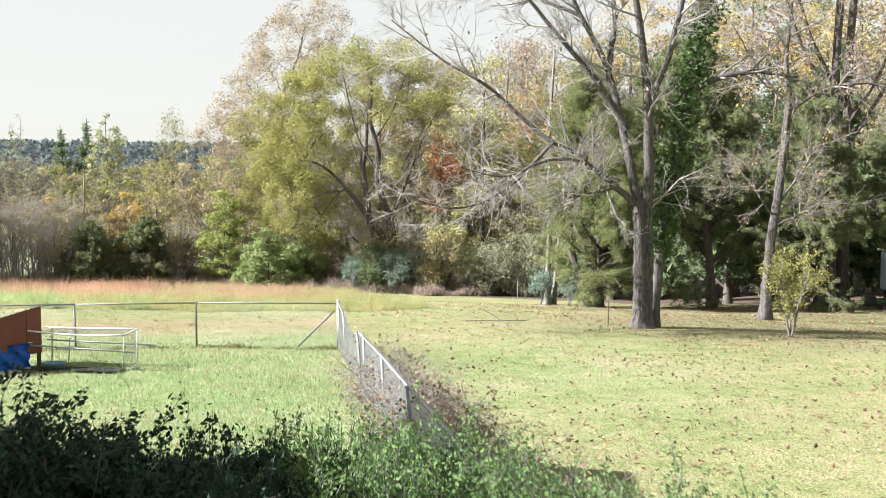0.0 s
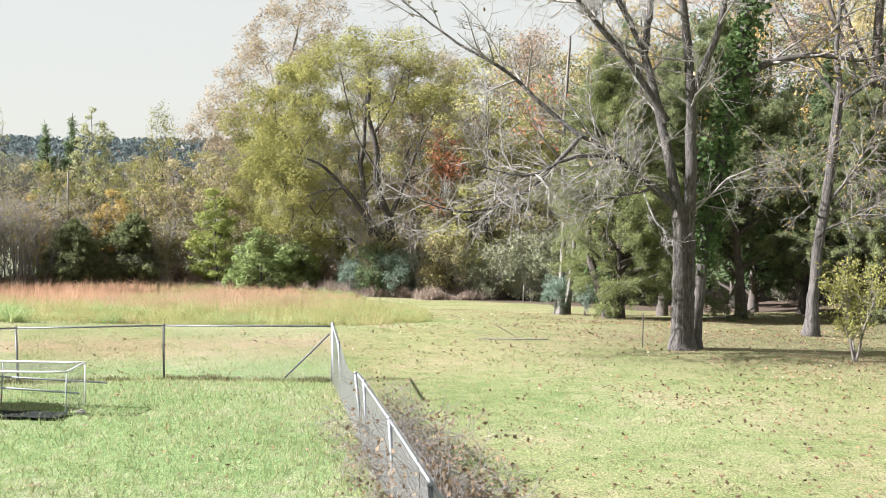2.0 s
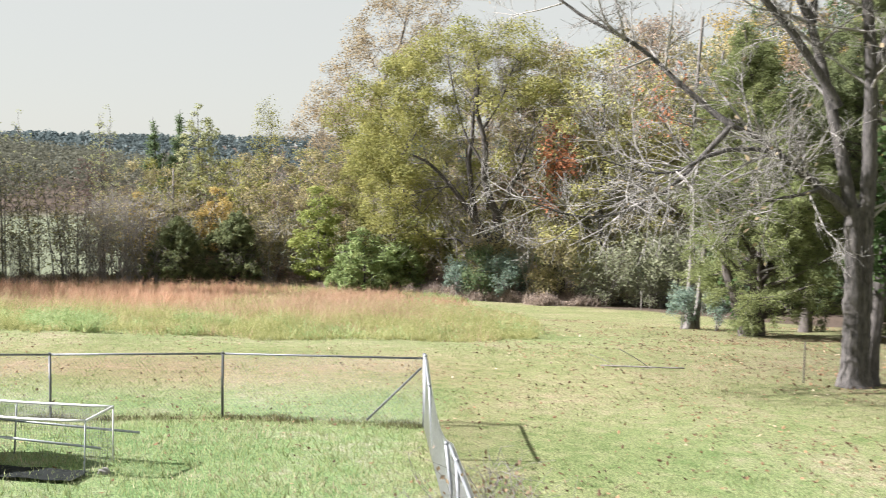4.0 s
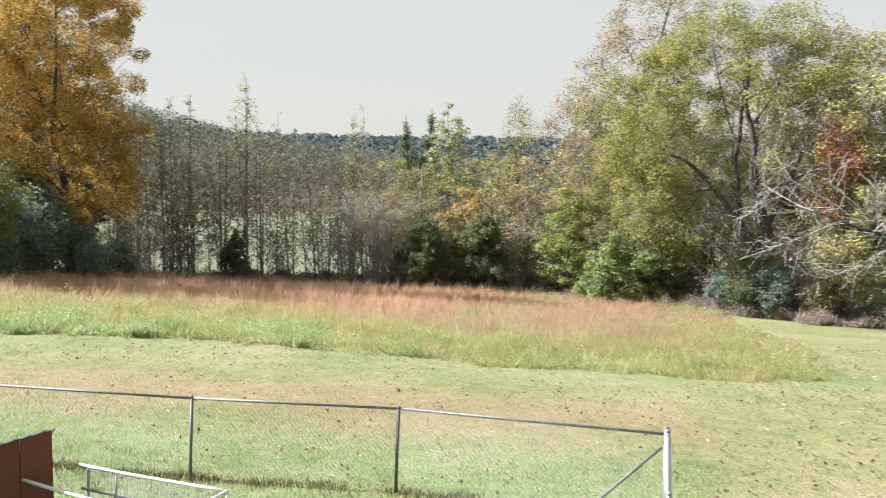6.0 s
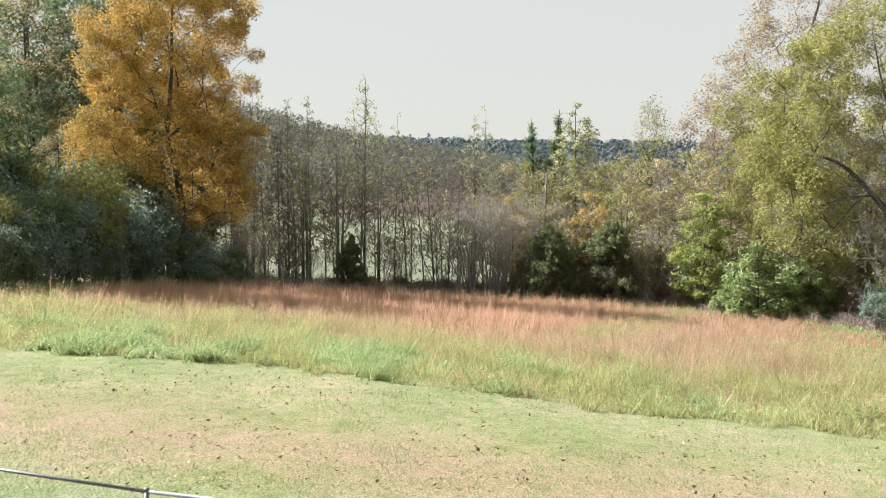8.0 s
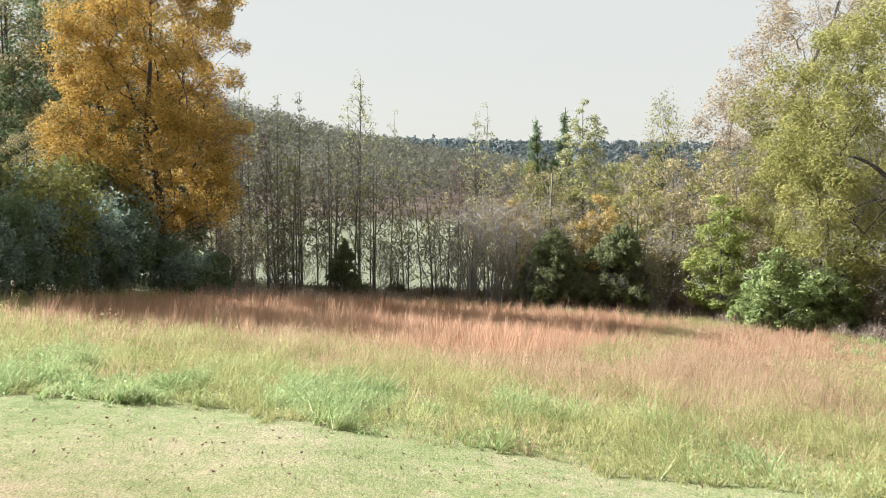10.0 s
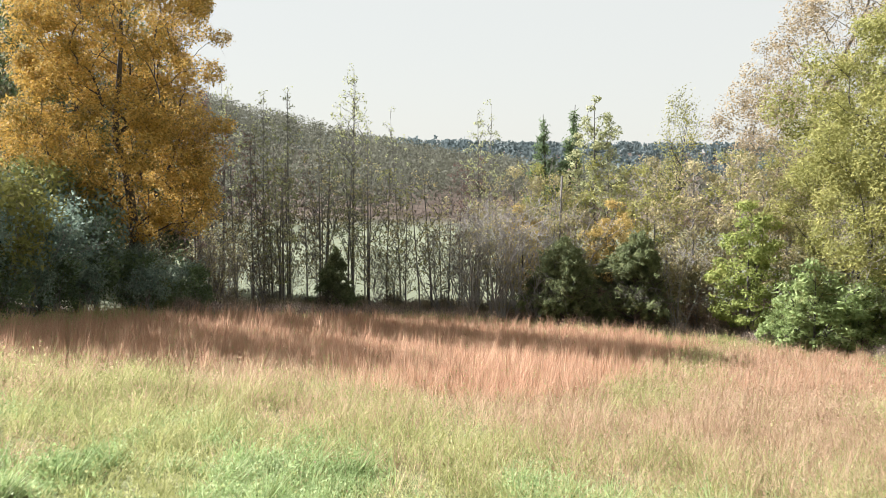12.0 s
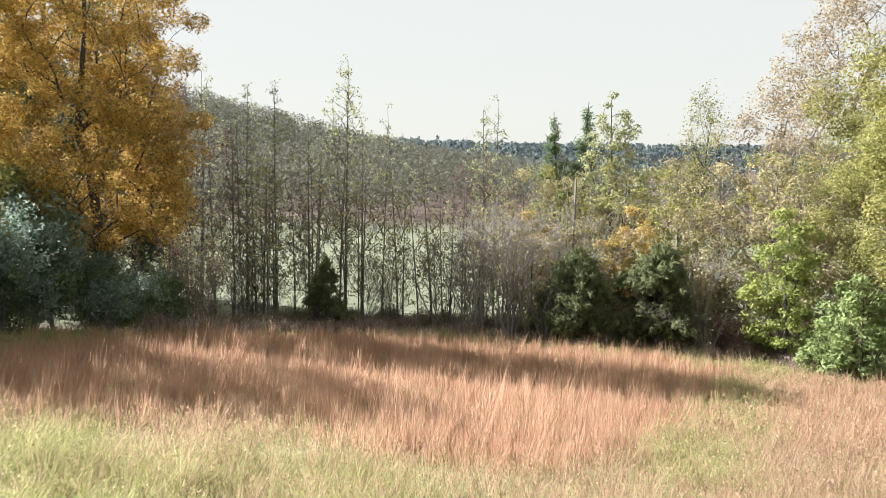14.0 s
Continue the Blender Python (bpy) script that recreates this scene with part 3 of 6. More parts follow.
def tree_parts(seed, H, r, clear, shape, reach, n1, n2, n3, bark, leaf, count, size, angle=62, trop=0.5, droop2=0.0,
               jitter=0.22, lean=(0.0, 0.0), wob=0.06, slim=0.55, along=0.0, stems=1, twig=None, sides=8, leaf_low=0.0, twig_r=0.012, fan=0.22, tuft=1.0, f0=0.15):
    """Meshes of a tree at the origin: trunk with limbs, branches, crown (or None)."""
    g = np.random.default_rng(seed)
    S = np.zeros((stems, 3))
    D = np.tile(np.array([lean[0], lean[1], 1.0]), (stems, 1))
    if stems > 1:
        S[:, :2] = g.normal(0, 0.05 * H * 0.3, (stems, 2))
        D[:, :2] += g.normal(0, fan, (stems, 2))
    hs = H * g.uniform(0.82, 1.0, stems) if stems > 1 else np.full(1, H * 1.0)
    P0, R0 = limbs(g, S, D, hs, np.full(stems, r), np.full(stems, max(r * 0.1, 0.012)), 12, wob * 0.6, 0.35)
    s = np.linspace(0, 1, 13)[None]
    R0 = R0 * (1 + 0.55 * np.exp(-s * H / (2.2 * r + 0.25)))
    per = max(1, n1 // stems)
    S1, D1, r1, f1, _ = shoots(g, P0, R0, per, clear, 0.97, angle, 12)
    ff = (f1 - clear) / max(0.97 - clear, 0.01)
    ang_fix = (1 - 0.45 * ff)[:, None]
    D1 = unit(D1 * np.array([1, 1, 1.0]) * ang_fix + np.array([0, 0, 1.0]) * (1 - ang_fix))
    L1 = reach * SHAPES[shape](ff) * g.uniform(0.75, 1.15, len(ff))
    P1, R1 = limbs(g, S1, D1, L1, np.minimum(r1 * 0.62, 0.035 * L1 + 0.008), np.full(len(ff), twig_r), 7, wob * 1.4, trop)
    S2, D2, r2, f2, p2 = shoots(g, P1, R1, n2, 0.22, 1.0, 50, 16, 0.8)
    L2 = L1[p2] * g.uniform(0.28, 0.5, len(f2)) * (1.15 - 0.55 * f2)
    P2, R2 = limbs(g, S2, D2, L2, np.minimum(r2 * 0.6, 0.03), np.full(len(f2), twig_r * 0.6), 4, wob * 2, trop * 0.4 - droop2)
    chunks_a = [tubes(P0, R0, sides, 0.05)]
    chunks_b = [tubes(P1[:, [0, 2, 4, 7]], R1[:, [0, 2, 4, 7]], 4)]
    chunks_b.append(tubes(P2[:, ::4], R2[:, ::4], 3))
    tips = P2
    if n3:
        S3, D3, r3, f3, p3 = shoots(g, P2, R2, n3, 0.2, 1.0, 45, 16, 0.8)
        L3 = L2[p3] * g.uniform(0.35, 0.6, len(f3))
        P3, R3 = limbs(g, S3, D3, L3, np.minimum(r3 * 0.7, 0.014), np.full(len(f3), twig_r * 0.45), 3, wob * 2.5, -droop2)
        chunks_b.append(tubes(P3[:, ::3], R3[:, ::3], 3))
        tips = P3
    trunk = mesh_of("trunk", *join(chunks_a), BARK[bark], True)
    branches = mesh_of("branching", *join(chunks_b), BARK[twig or bark], True)
    crown = None
    if count:
        if tuft < 1:
            # foliage in clumps, with gaps between
            c = tips[:, -1]
            w = np.sin(c[:, 0] * 1.15 + 0.8 * np.sin(c[:, 2] * 0.7 + seed)) + np.sin(c[:, 1] * 1.25 + 1.7) + np.sin(c[:, 2] * 1.5 + seed) + g.normal(0, 0.35, len(c))
            tips = tips[w > np.quantile(w, 1 - tuft)]
        lv = [leaves(g, tips, count, jitter, size, f0, slim, along, 0.3)]
        if leaf_low:
            lv.append(leaves(g, P1, int(count * leaf_low), jitter * 1.6, size, 0.3, slim, along, 0.3))
        crown = mesh_of("crown", *join(lv), LEAF[leaf])
    return trunk, branches, crown


def clump_tree(seed, H, r, outline, clumps, clump_r, per, leaf, size, bark="dark", twig=None, squash=0.75, shell=0.4, twigs=4,
               keep=None, spread=0.55, slim=0.6, twig_r=0.009, top=0.86, leafless=0.0, even=1.5, wander=0.018):
    """A tree whose crown is built of leaf clumps inside an outline of rows (height, middle, half-width), each clump on a branch of its own."""
    g = np.random.default_rng(seed)
    o = np.array(outline, float)
    want = clumps * 40
    z = g.uniform(o[0, 0], o[-1, 0], want)
    mid, rad = np.interp(z, o[:, 0], o[:, 1]), np.interp(z, o[:, 0], o[:, 2])
    ok = g.random(want) < (rad / rad.max()) ** even
    z, mid, rad = z[ok], mid[ok], rad[ok]
    a = g.uniform(0, 2 * np.pi, len(z))
    lobes = 1 + 0.11 * np.sin(3 * a + 0.55 * z + seed) + 0.09 * np.sin(5 * a - 0.9 * z)
    q = (shell + (1 - shell) * np.sqrt(g.random(len(z)))) * lobes
    cand = np.stack([mid + rad * q * np.cos(a), rad * q * np.sin(a), z], -1)
    if keep:
        cand = cand[[bool(g.random() < keep(*c)) for c in cand]]
    C = np.empty((0, 3))
    gap = clump_r * 0.95
    for c in cand:
        if len(C) == clumps:
            break
        if not len(C) or ((C - c) ** 2).sum(1).min() > gap * gap:
            C = np.concatenate([C, c[None]])
    C = C[np.argsort(np.hypot(C[:, 0], C[:, 1]) + 0.3 * C[:, 2])]
    # trunk, then each clump's branch from the nearest wood below it
    m = 15
    tz = np.linspace(0, H * top, m)
    sway = np.cumsum(np.cumsum(g.normal(0, wander * H / m * 0.25, (m, 2)), 0), 0)
    tx = 0.75 * np.interp(tz, o[:, 0], o[:, 1]) * np.clip(tz / (0.5 * H), 0, 1) ** 1.5
    P0 = np.stack([tx + sway[:, 0], sway[:, 1], tz], -1)
    wood, owner = P0[int(m * 0.18):], [-1] * (m - int(m * 0.18))
    lines, parent = [], []
    for i, c in enumerate(C):
        d = c - wood
        flat = np.hypot(d[:, 0], d[:, 1])
        cost = np.sqrt((d ** 2).sum(1)) + 3.0 * np.clip(0.35 * flat - d[:, 2], 0, None)
        j = int(np.argmin(cost))
        s0 = wood[j]
        u = np.linspace(0, 1, 6)[:, None]
        L = np.linalg.norm(c - s0)
        line = s0 + (c - s0) * u + np.array([0, 0, 0.12 * L]) * np.sin(np.pi * u) + g.normal(0, 0.03 * L, (6, 3)) * np.sin(np.pi * u)
        lines.append(line)
        parent.append(owner[j])
        wood = np.concatenate([wood, line[1:]])
        owner += [i] * 5
    load = np.ones(len(C))
    for i in range(len(C) - 1, -1, -1):
        if parent[i] >= 0:
            load[parent[i]] += load[i]
    P1 = np.array(lines)
    ra = np.minimum(twig_r * 2.2 * np.sqrt(load) + 0.004, 0.55 * r)
    u = np.linspace(0, 1, 6)[None]
    R1 = ra[:, None] * (1 - u) + twig_r * u
    sz = np.linspace(0, 1, m)[None]
    R0 = r * (1 - 0.86 * sz) * (1 + 0.6 * np.exp(-sz * H / (2.2 * r + 0.25)))
    trunk = mesh_of("trunk", *tubes(P0[None], R0, 10, 0.05), BARK[bark], True)
    wood_chunks = [tubes(P1, R1, 5)]
    if twigs:
        S = np.repeat(P1[:, 4], twigs, 0)
        D = unit(g.normal(0, 1, S.shape) + np.array([0, 0, 0.25]))
        P2, R2 = limbs(g, S, D, clump_r * g.uniform(0.7, 1.25, len(S)), np.full(len(S), twig_r * 0.9), np.full(len(S), twig_r * 0.35), 3, 0.2, 0.2)
        wood_chunks.append(tubes(P2, R2, 3))
    branches = mesh_of("branching", *join(wood_chunks), BARK[twig or bark], True)
    n = len(C)
    share = g.uniform(0.45, 1.5, n) * (g.random(n) >= leafless)
    ci = np.repeat(np.arange(n), np.maximum((per * share).astype(int), 0))
    rc = clump_r * g.uniform(0.7, 1.25, n)[ci]
    D = unit(g.normal(0, 1, (len(ci), 3)))
    stretch = np.stack([g.uniform(0.8, 1.25, n), g.uniform(0.8, 1.25, n), np.full(n, squash)], -1)[ci]
    X = C[ci] + D * stretch * (rc * g.uniform(0.25, 1.0, len(ci)) ** spread)[:, None] + g.normal(0, 0.07 * clump_r, (len(ci), 3))
    N = unit(0.7 * D + np.array([0, 0, 0.55]) + g.normal(0, 0.55, D.shape))
    A = unit(np.cross(N, g.normal(0, 1, D.shape)))
    B = np.cross(N, A)
    w = (size * g.uniform(0.6, 1.35, len(ci)))[:, None]
    v = np.stack([X - A * w * 0.5 + B * w * 0.5 * slim, X - A * w * 0.4 - B * w * 0.55 * slim, X + A * w * 0.6], 1).reshape(-1, 3)
    crown = mesh_of("crown", v, np.arange(len(v)).reshape(-1, 3), LEAF[leaf])
    return trunk, branches, crown


def plant(parts_, name, x, y, label, category="tree", group="", turn=0.0, scale=1.0, crown_label="", tilt=0.0):
    e = anchor(name, x, y, label, category, group, turn)
    if tilt:
        e.matrix_world = e.matrix_world @ pose(0, 0, 0, tilt)
    e.scale = (scale, scale, scale)
    trunk, branches, crown = parts_
    put("trunk", trunk, e)
    put("branching", branches, e, "", "stuff")
    if crown:
        put("crown", crown, e, crown_label, "stuff")
    return e


T = {}
T["orange"] = clump_tree(101, 27.0, 0.42, [(5.2, 0.6, 3.2), (7, 0, 5.4), (9.6, -0.7, 6.6), (11.5, -1.6, 7.3), (14.5, -0.9, 6.3), (16, -0.7, 5.9), (18.2, -0.4, 6.5), (21.3, -0.3, 6.4), (24, 0, 5), (27, 0, 2)],
                         280, 1.2, 560, "orange", 0.165, "dark", shell=0.3)
T["olive"] = clump_tree(102, 21.5, 0.30, [(3, 0, 3.5), (6, 0, 5.5), (11, 0, 7), (16, 0, 6.2), (19, 0, 4), (21.5, 0, 1.5)], 110, 1.3, 300, "olive", 0.17, "dark", shell=0.4)
T["broad"] = clump_tree(152, 25.0, 0.45, [(5, -9, 2.6), (8, -6, 6.2), (11, -4.2, 9.3), (14, -3.2, 10.8), (17, -3, 10.8), (20, -2.6, 9.2), (22.5, -2, 6.5), (24.5, -1, 3)],
                        165, 1.3, 500, "olive", 0.175, "dark", shell=0.45, keep=lambda x, y, z: 1.0 if x < -6.5 or z > 20 else 0.05 + 0.3 * (z > 16.5))
T["sycamore"] = clump_tree(104, 35.0, 0.5, [(8, -6.5, 3.5), (13, -6, 5.2), (18, -5, 6.5), (22, -2.2, 6.4), (26, 0, 6), (30, 1.2, 5), (34.5, 1.6, 1.6)],
                           205, 1.2, 165, "pink", 0.2, "pale", squash=0.9, shell=0.25, twigs=7, spread=0.4)
T["pink_small"] = tree_parts(105, 20.0, 0.30, 0.2, "round", 6.4, 32, 10, 3, "grey", "pink", 10000, 0.19, 60, 0.4, 0.0, 0.4)
T["brown"] = clump_tree(106, 23.0, 0.28, [(4, 0, 3), (8, 0, 4.6), (14, 0, 5.4), (19, 0, 4.2), (23, 0, 1.2)], 100, 1.05, 100, "brown", 0.2, "dark", shell=0.25, twigs=8, leafless=0.2)
T["mixed"] = clump_tree(107, 22.0, 0.26, [(3, 0, 3), (7, 0, 4.6), (13, 0, 5.4), (18, 0, 4.2), (22, 0, 1.2)], 100, 1.05, 150, "mixed", 0.2, "dark", shell=0.25, leafless=0.1)
T["mixed_low"] = clump_tree(108, 12.5, 0.13, [(2, 0, 1.8), (4.5, 0, 3.2), (8, 0, 3.6), (11, 0, 2.2), (12.5, 0, 0.6)], 62, 0.75, 75, "mixed", 0.19, "pole", "twig", shell=0.15, twigs=7, leafless=0.2, spread=0.4)
T["olive_low"] = clump_tree(118, 13.5, 0.14, [(2, 0, 1.8), (5, 0, 3.0), (9, 0, 3.4), (12, 0, 2.0), (13.5, 0, 0.5)], 64, 0.75, 90, "olive", 0.19, "pole", "twig", shell=0.15, twigs=7, leafless=0.15, spread=0.4)
T["brown_low"] = clump_tree(119, 12.0, 0.12, [(2, 0, 1.6), (4.5, 0, 2.9), (8, 0, 3.3), (10.5, 0, 2.0), (12, 0, 0.5)], 62, 0.8, 42, "brown", 0.19, "pole", "twig", shell=0.15, twigs=10, leafless=0.3, spread=0.4)
T["yellow_low"] = clump_tree(109, 10.5, 0.12, [(3, 0, 1.4), (5, 0, 2.3), (8, 0, 2.5), (10.5, 0, 0.7)], 46, 0.75, 110, "yellow", 0.2, "grey", shell=0.2)
T["green"] = clump_tree(110, 10.2, 0.13, [(0.7, 0, 1.5), (2.5, 0, 2.2), (5, -0.2, 2.3), (7.5, -0.1, 1.7), (10, 0, 0.5)], 74, 0.7, 150, "green", 0.21, "dark", shell=0.3, squash=0.6)


T["pale"] = clump_tree(111, 5.8, 0.1, [(0.6, 0, 2.0), (2, 0, 3.1), (4, 0, 2.6), (5.8, 0, 0.9)], 64, 0.72, 105, "palegreen", 0.32, "dark", shell=0.35, squash=0.55, slim=0.36)
T["rusty"] = tree_parts(153, 12.5, 0.12, 0.5, "round", 2.0, 24, 8, 3, "dark", "rust", 1500, 0.2, 60, 0.3, 0.0, 0.3)
T["tulip"] = clump_tree(112, 18.4, 0.17, [(4, 0, 2.6), (8, 0, 2.8), (11, 0, 2.7), (14.5, 0, 2.1), (16.5, 0, 1.2), (18.3, 0, 0.3)], 150, 0.5, 60, "polegreen", 0.21, "grey", shell=0.15, even=0.7, top=0.96)
T["locust"] = tree_parts(113, 18.5, 0.20, 0.45, "vase", 4.6, 22, 9, 4, "dark", "olive", 3600, 0.18, 58, 0.3, 0.0, 0.35)
T["dark_tall"] = clump_tree(114, 27.0, 0.42, [(5, 0, 3), (9, 0, 5.2), (16, 0, 6.6), (22, 0, 5.5), (27, 0, 1.6)], 105, 1.5, 180, "dark", 0.3, "dark", shell=0.35)
T["woods_tall"] = clump_tree(115, 30.0, 0.4, [(7, 0, 3.5), (12, 0, 5.5), (19, 0, 6.8), (25, 0, 5.5), (30, 0, 1.8)], 130, 1.25, 135, "yellow", 0.2, "grey", "twig", shell=0.2, twigs=8, leafless=0.15, spread=0.45)
T["pine"] = tree_parts(116, 17.5, 0.25, 0.2, "cone", 3.6, 46, 9, 0, "dark", "dark", 7000, 0.45, 70, 0.25, 0.0, 0.18, slim=0.2, along=1.2)
T["shoots"] = clump_tree(171, 18.5, 0.22, [(1.5, 0, 2.4), (5, 0, 4.4), (10, 0, 5.0), (15, 0, 4.0), (18.5, 0, 1.2)], 110, 1.0, 210, "shoot", 0.18, "grey", "twig", shell=0.3, twigs=6, leafless=0.12)
T["bare"] = tree_parts(117, 8.0, 0.075, 0.08, "vase", 3.2, 36, 6, 3, "ash", "mixed", 420, 0.17, 48, 0.3, 0.0, 0.3, stems=6, wob=0.12, fan=0.32, twig_r=0.02)
for i, (h, rr, lf, ct) in enumerate(((18.0, 2.0, "polegreen", 9), (15.5, 2.2, "olive", 9), (17.0, 1.8, "gum", 13), (13.5, 2.3, "mixed", 9), (16.5, 2.0, "polegreen", 12), (14.5, 1.8, "gum", 11))):
    T["pole%d" % i] = clump_tree(120 + i, h, 0.085 + 0.006 * i, [(0.18 * h, 0, 0.8), (0.45 * h, 0.1, rr), (0.75 * h, 0.2, 0.8 * rr), (0.9 * h, 0.25, 0.4 * rr), (1.01 * h, 0.25, 0.06)], 80, 0.36, ct, lf, 0.19, "pole", shell=0.1, twigs=2, twig_r=0.007, top=0.98, spread=0.5, leafless=0.2, even=0.45, wander=0.024)
T["poplar"] = clump_tree(125, 20.5, 0.13, [(4, 0, 1.0), (9, 0, 1.9), (14, 0, 2.2), (18, 0, 1.1), (20.6, 0, 0.06)], 130, 0.4, 12, "polegreen", 0.19, "pole", shell=0.05, twigs=2, twig_r=0.007, top=0.98, spread=0.5, even=0.4)


def cedar_parts(seed, H, reach, leaf, count, low=0.05, size=0.30, r=0.2, shape="cone", n3=2, tuft=0.8):
    return tree_parts(seed, H, r, low, shape, reach, 90, 11, n3, "cedar", leaf, count, size, 74, 0.3, 0.22, 0.08, slim=0.28, along=2.0, leaf_low=0.16, tuft=tuft)


T["cedar"] = cedar_parts(130, 11.5, 3.5, "cedar", 230000, 0.06, 0.09, 0.2, "cedar", 4, 1.0)
T["cedar_big"] = cedar_parts(131, 15.0, 4.6, "cedar_shade", 170000, 0.14, 0.115, 0.24, "cedar", 3, 0.9)
T["cedar_dark"] = cedar_parts(132, 6.4, 3.2, "cedar_shade", 24000, 0.02, 0.28, 0.12, "cedar")
T["cedar_spire"] = cedar_parts(134, 7.0, 2.8, "cedar_shade", 18000, 0.02, 0.28, 0.12, "cone")
T["conifer"] = cedar_parts(133, 19.0, 5.4, "dark", 24000, 0.06, 0.48, 0.28, "cone", 0, 1.0)
for i, (h, rc, lf, ct, sz) in enumerate(((5.5, 2.9, "mixed", 3000, 0.24), (4.8, 2.8, "greygreen", 3600, 0.22), (6.5, 3.0, "olive", 3600, 0.25), (3.2, 2.1, "brown", 2000, 0.19), (3.6, 2.2, "green", 2600, 0.23), (5.0, 2.7, "dark", 3600, 0.24), (5.0, 2.8, "palebush", 3000, 0.18))):
    T["shrub%d" % i] = tree_parts(140 + i, h, 0.05, 0.05, "round", rc, 26, 7, 2, "twig", lf, ct, sz, 56, 0.35, 0.1, 0.26, stems=5, sides=5)

# along the far side of the meadow
plant(T["orange"], "maple_tree", -62.6, 74.6, "tall maple in orange and gold autumn leaf", "tree", turn=47)
plant(T["broad"], "oak_tree", -10.5, 97.2, "broad oak with yellow-olive leaves at the wood's edge", "tree", turn=6)
plant(T["olive"], "oak_tree", -21.5, 103.5, "oak with yellow-olive leaves beside the broad oak", "tree", turn=70, scale=0.8)
plant(T["sycamore"], "sycamore_tree", -24.5, 119.0, "very tall sycamore with sparse pinkish-brown leaves", "tree", turn=12)
plant(T["pale"], "sumac_tree", -24.4, 95.6, "low sumac with drooping pale green leaves", "tree", turn=250, scale=0.55)
plant(T["green"], "young_maple", -27.4, 97.6, "young tree in full bright green leaf", "tree", turn=15)
plant(T["green"], "young_maple", -19.2, 99.6, "small bushy tree in bright green leaf", "tree", turn=140, scale=0.7)
plant(T["pale"], "sumac_tree", -22.8, 96.4, "low sumac with drooping pale green leaves", "tree", turn=65)
plant(T["pale"], "sumac_tree", -20.0, 97.4, "low sumac with drooping pale green leaves", "tree", turn=190, scale=0.8)
plant(T["cedar_dark"], "cedar_bush", -40.6, 95.4, "dense dark green cedar at the meadow's edge", "tree", turn=0)
plant(T["cedar_dark"], "cedar_bush", -35.2, 96.6, "dense dark green cedar at the meadow's edge", "tree", turn=120, scale=1.08)
plant(T["cedar_spire"], "cedar_bush", -37.4, 97.8, "dense dark green cedar at the meadow's edge", "tree", turn=220, scale=0.9)
plant(T["cedar_spire"], "cedar_bush", -57.0, 89.0, "small dark cedar among thin trunks", "tree", turn=50, scale=0.78)
plant(T["cedar_spire"], "cedar_bush", -42.8, 96.6, "dense dark green cedar at the meadow's edge", "tree", turn=80, scale=0.8)
plant(T["cedar_dark"], "cedar_bush", -59.0, 72.6, "low dark cedar at the maple's foot", "tree", turn=20, scale=0.56)
plant(T["tulip"], "tulip_tree", -42.6, 106.0, "pointed tulip tree with sparse yellowing leaves", "tree", turn=0)
plant(T["pine"], "pine_tree", -50.2, 112.5, "narrow dark pine above the wood", "tree", turn=0)
plant(T["pine"], "pine_tree", -48.6, 114.0, "narrow dark pine above the wood", "tree", turn=90, scale=1.05)
plant(T["locust"], "locust_tree", -39.3, 115.0, "thin locust with a wispy top", "tree", turn=0, scale=0.92)
plant(T["poplar"], "poplar_tree", -60.4, 96.0, "tall slender poplar with few leaves", "tree", turn=0)
plant(T["poplar"], "poplar_tree", -50.0, 99.5, "slender poplar with few leaves", "tree", turn=77, scale=0.82)
plant(T["rusty"], "sassafras_tree", -6.4, 92.4, "slim tree with a red-orange top", "tree", turn=0, scale=1.2)
plant(T["yellow_low"], "young_hickory", -38.0, 99.0, "small tree in golden yellow leaf", "tree", turn=77, scale=0.9)

g = np.random.default_rng(55)
POLES = ["pole%d" % i for i in range(6)]
for i in range(46):
    s = i / 45
    bx = np.interp(s, [0, 0.5, 1], [-62.5, -59.5, -48.0]) + g.normal(0, 1.2) - 4.5 * g.random()
    by = np.interp(s, [0, 0.5, 1], [77.0, 88.0, 98.0]) + g.normal(0, 1.2) + 6.0 * g.random()
    plant(T[POLES[g.integers(0, 6)]], "thin_poplar", float(bx), float(by), "thin straight young trunk with sparse dull leaves", "tree", "thicket of thin trunks",
          turn=float(g.uniform(0, 360)), scale=float(g.uniform(0.7, 1.08)) * (1.08 - 0.16 * s), tilt=float(g.normal(0, 2.2)))
T["wisp"] = tree_parts(160, 6.0, 0.035, 0.1, "round", 1.8, 22, 6, 2, "pole", "mixed", 520, 0.16, 52, 0.4, 0.0, 0.26, wob=0.06, sides=5)
T["wisp_bare"] = tree_parts(161, 5.0, 0.04, 0.05, "vase", 1.7, 26, 6, 2, "twig", "dusk", 260, 0.15, 46, 0.4, 0.0, 0.26, stems=3, wob=0.09, sides=5, fan=0.25)
for i in range(40):
    s = g.random()
    bx = np.interp(s, [0, 0.5, 1], [-61.5, -58.0, -46.0]) + g.normal(0, 1.0) - 5.0 * g.random()
    by = np.interp(s, [0, 0.5, 1], [77.0, 87.5, 96.5]) + g.normal(0, 1.0) + 5.0 * g.random()
    plant(T["wisp" if i % 3 else "wisp_bare"], "sapling", float(bx), float(by), "thin sapling with few yellowing leaves" if i % 3 else "bare thin grey sapling brush", "tree", "thicket of thin trunks", turn=float(g.uniform(0, 360)), scale=float(g.uniform(0.6, 1.25)))
plant(T["mixed"], "hardwood_tree", -65.5, 65.5, "hardwood with mixed olive and yellow leaves", "tree", turn=25, scale=0.5)
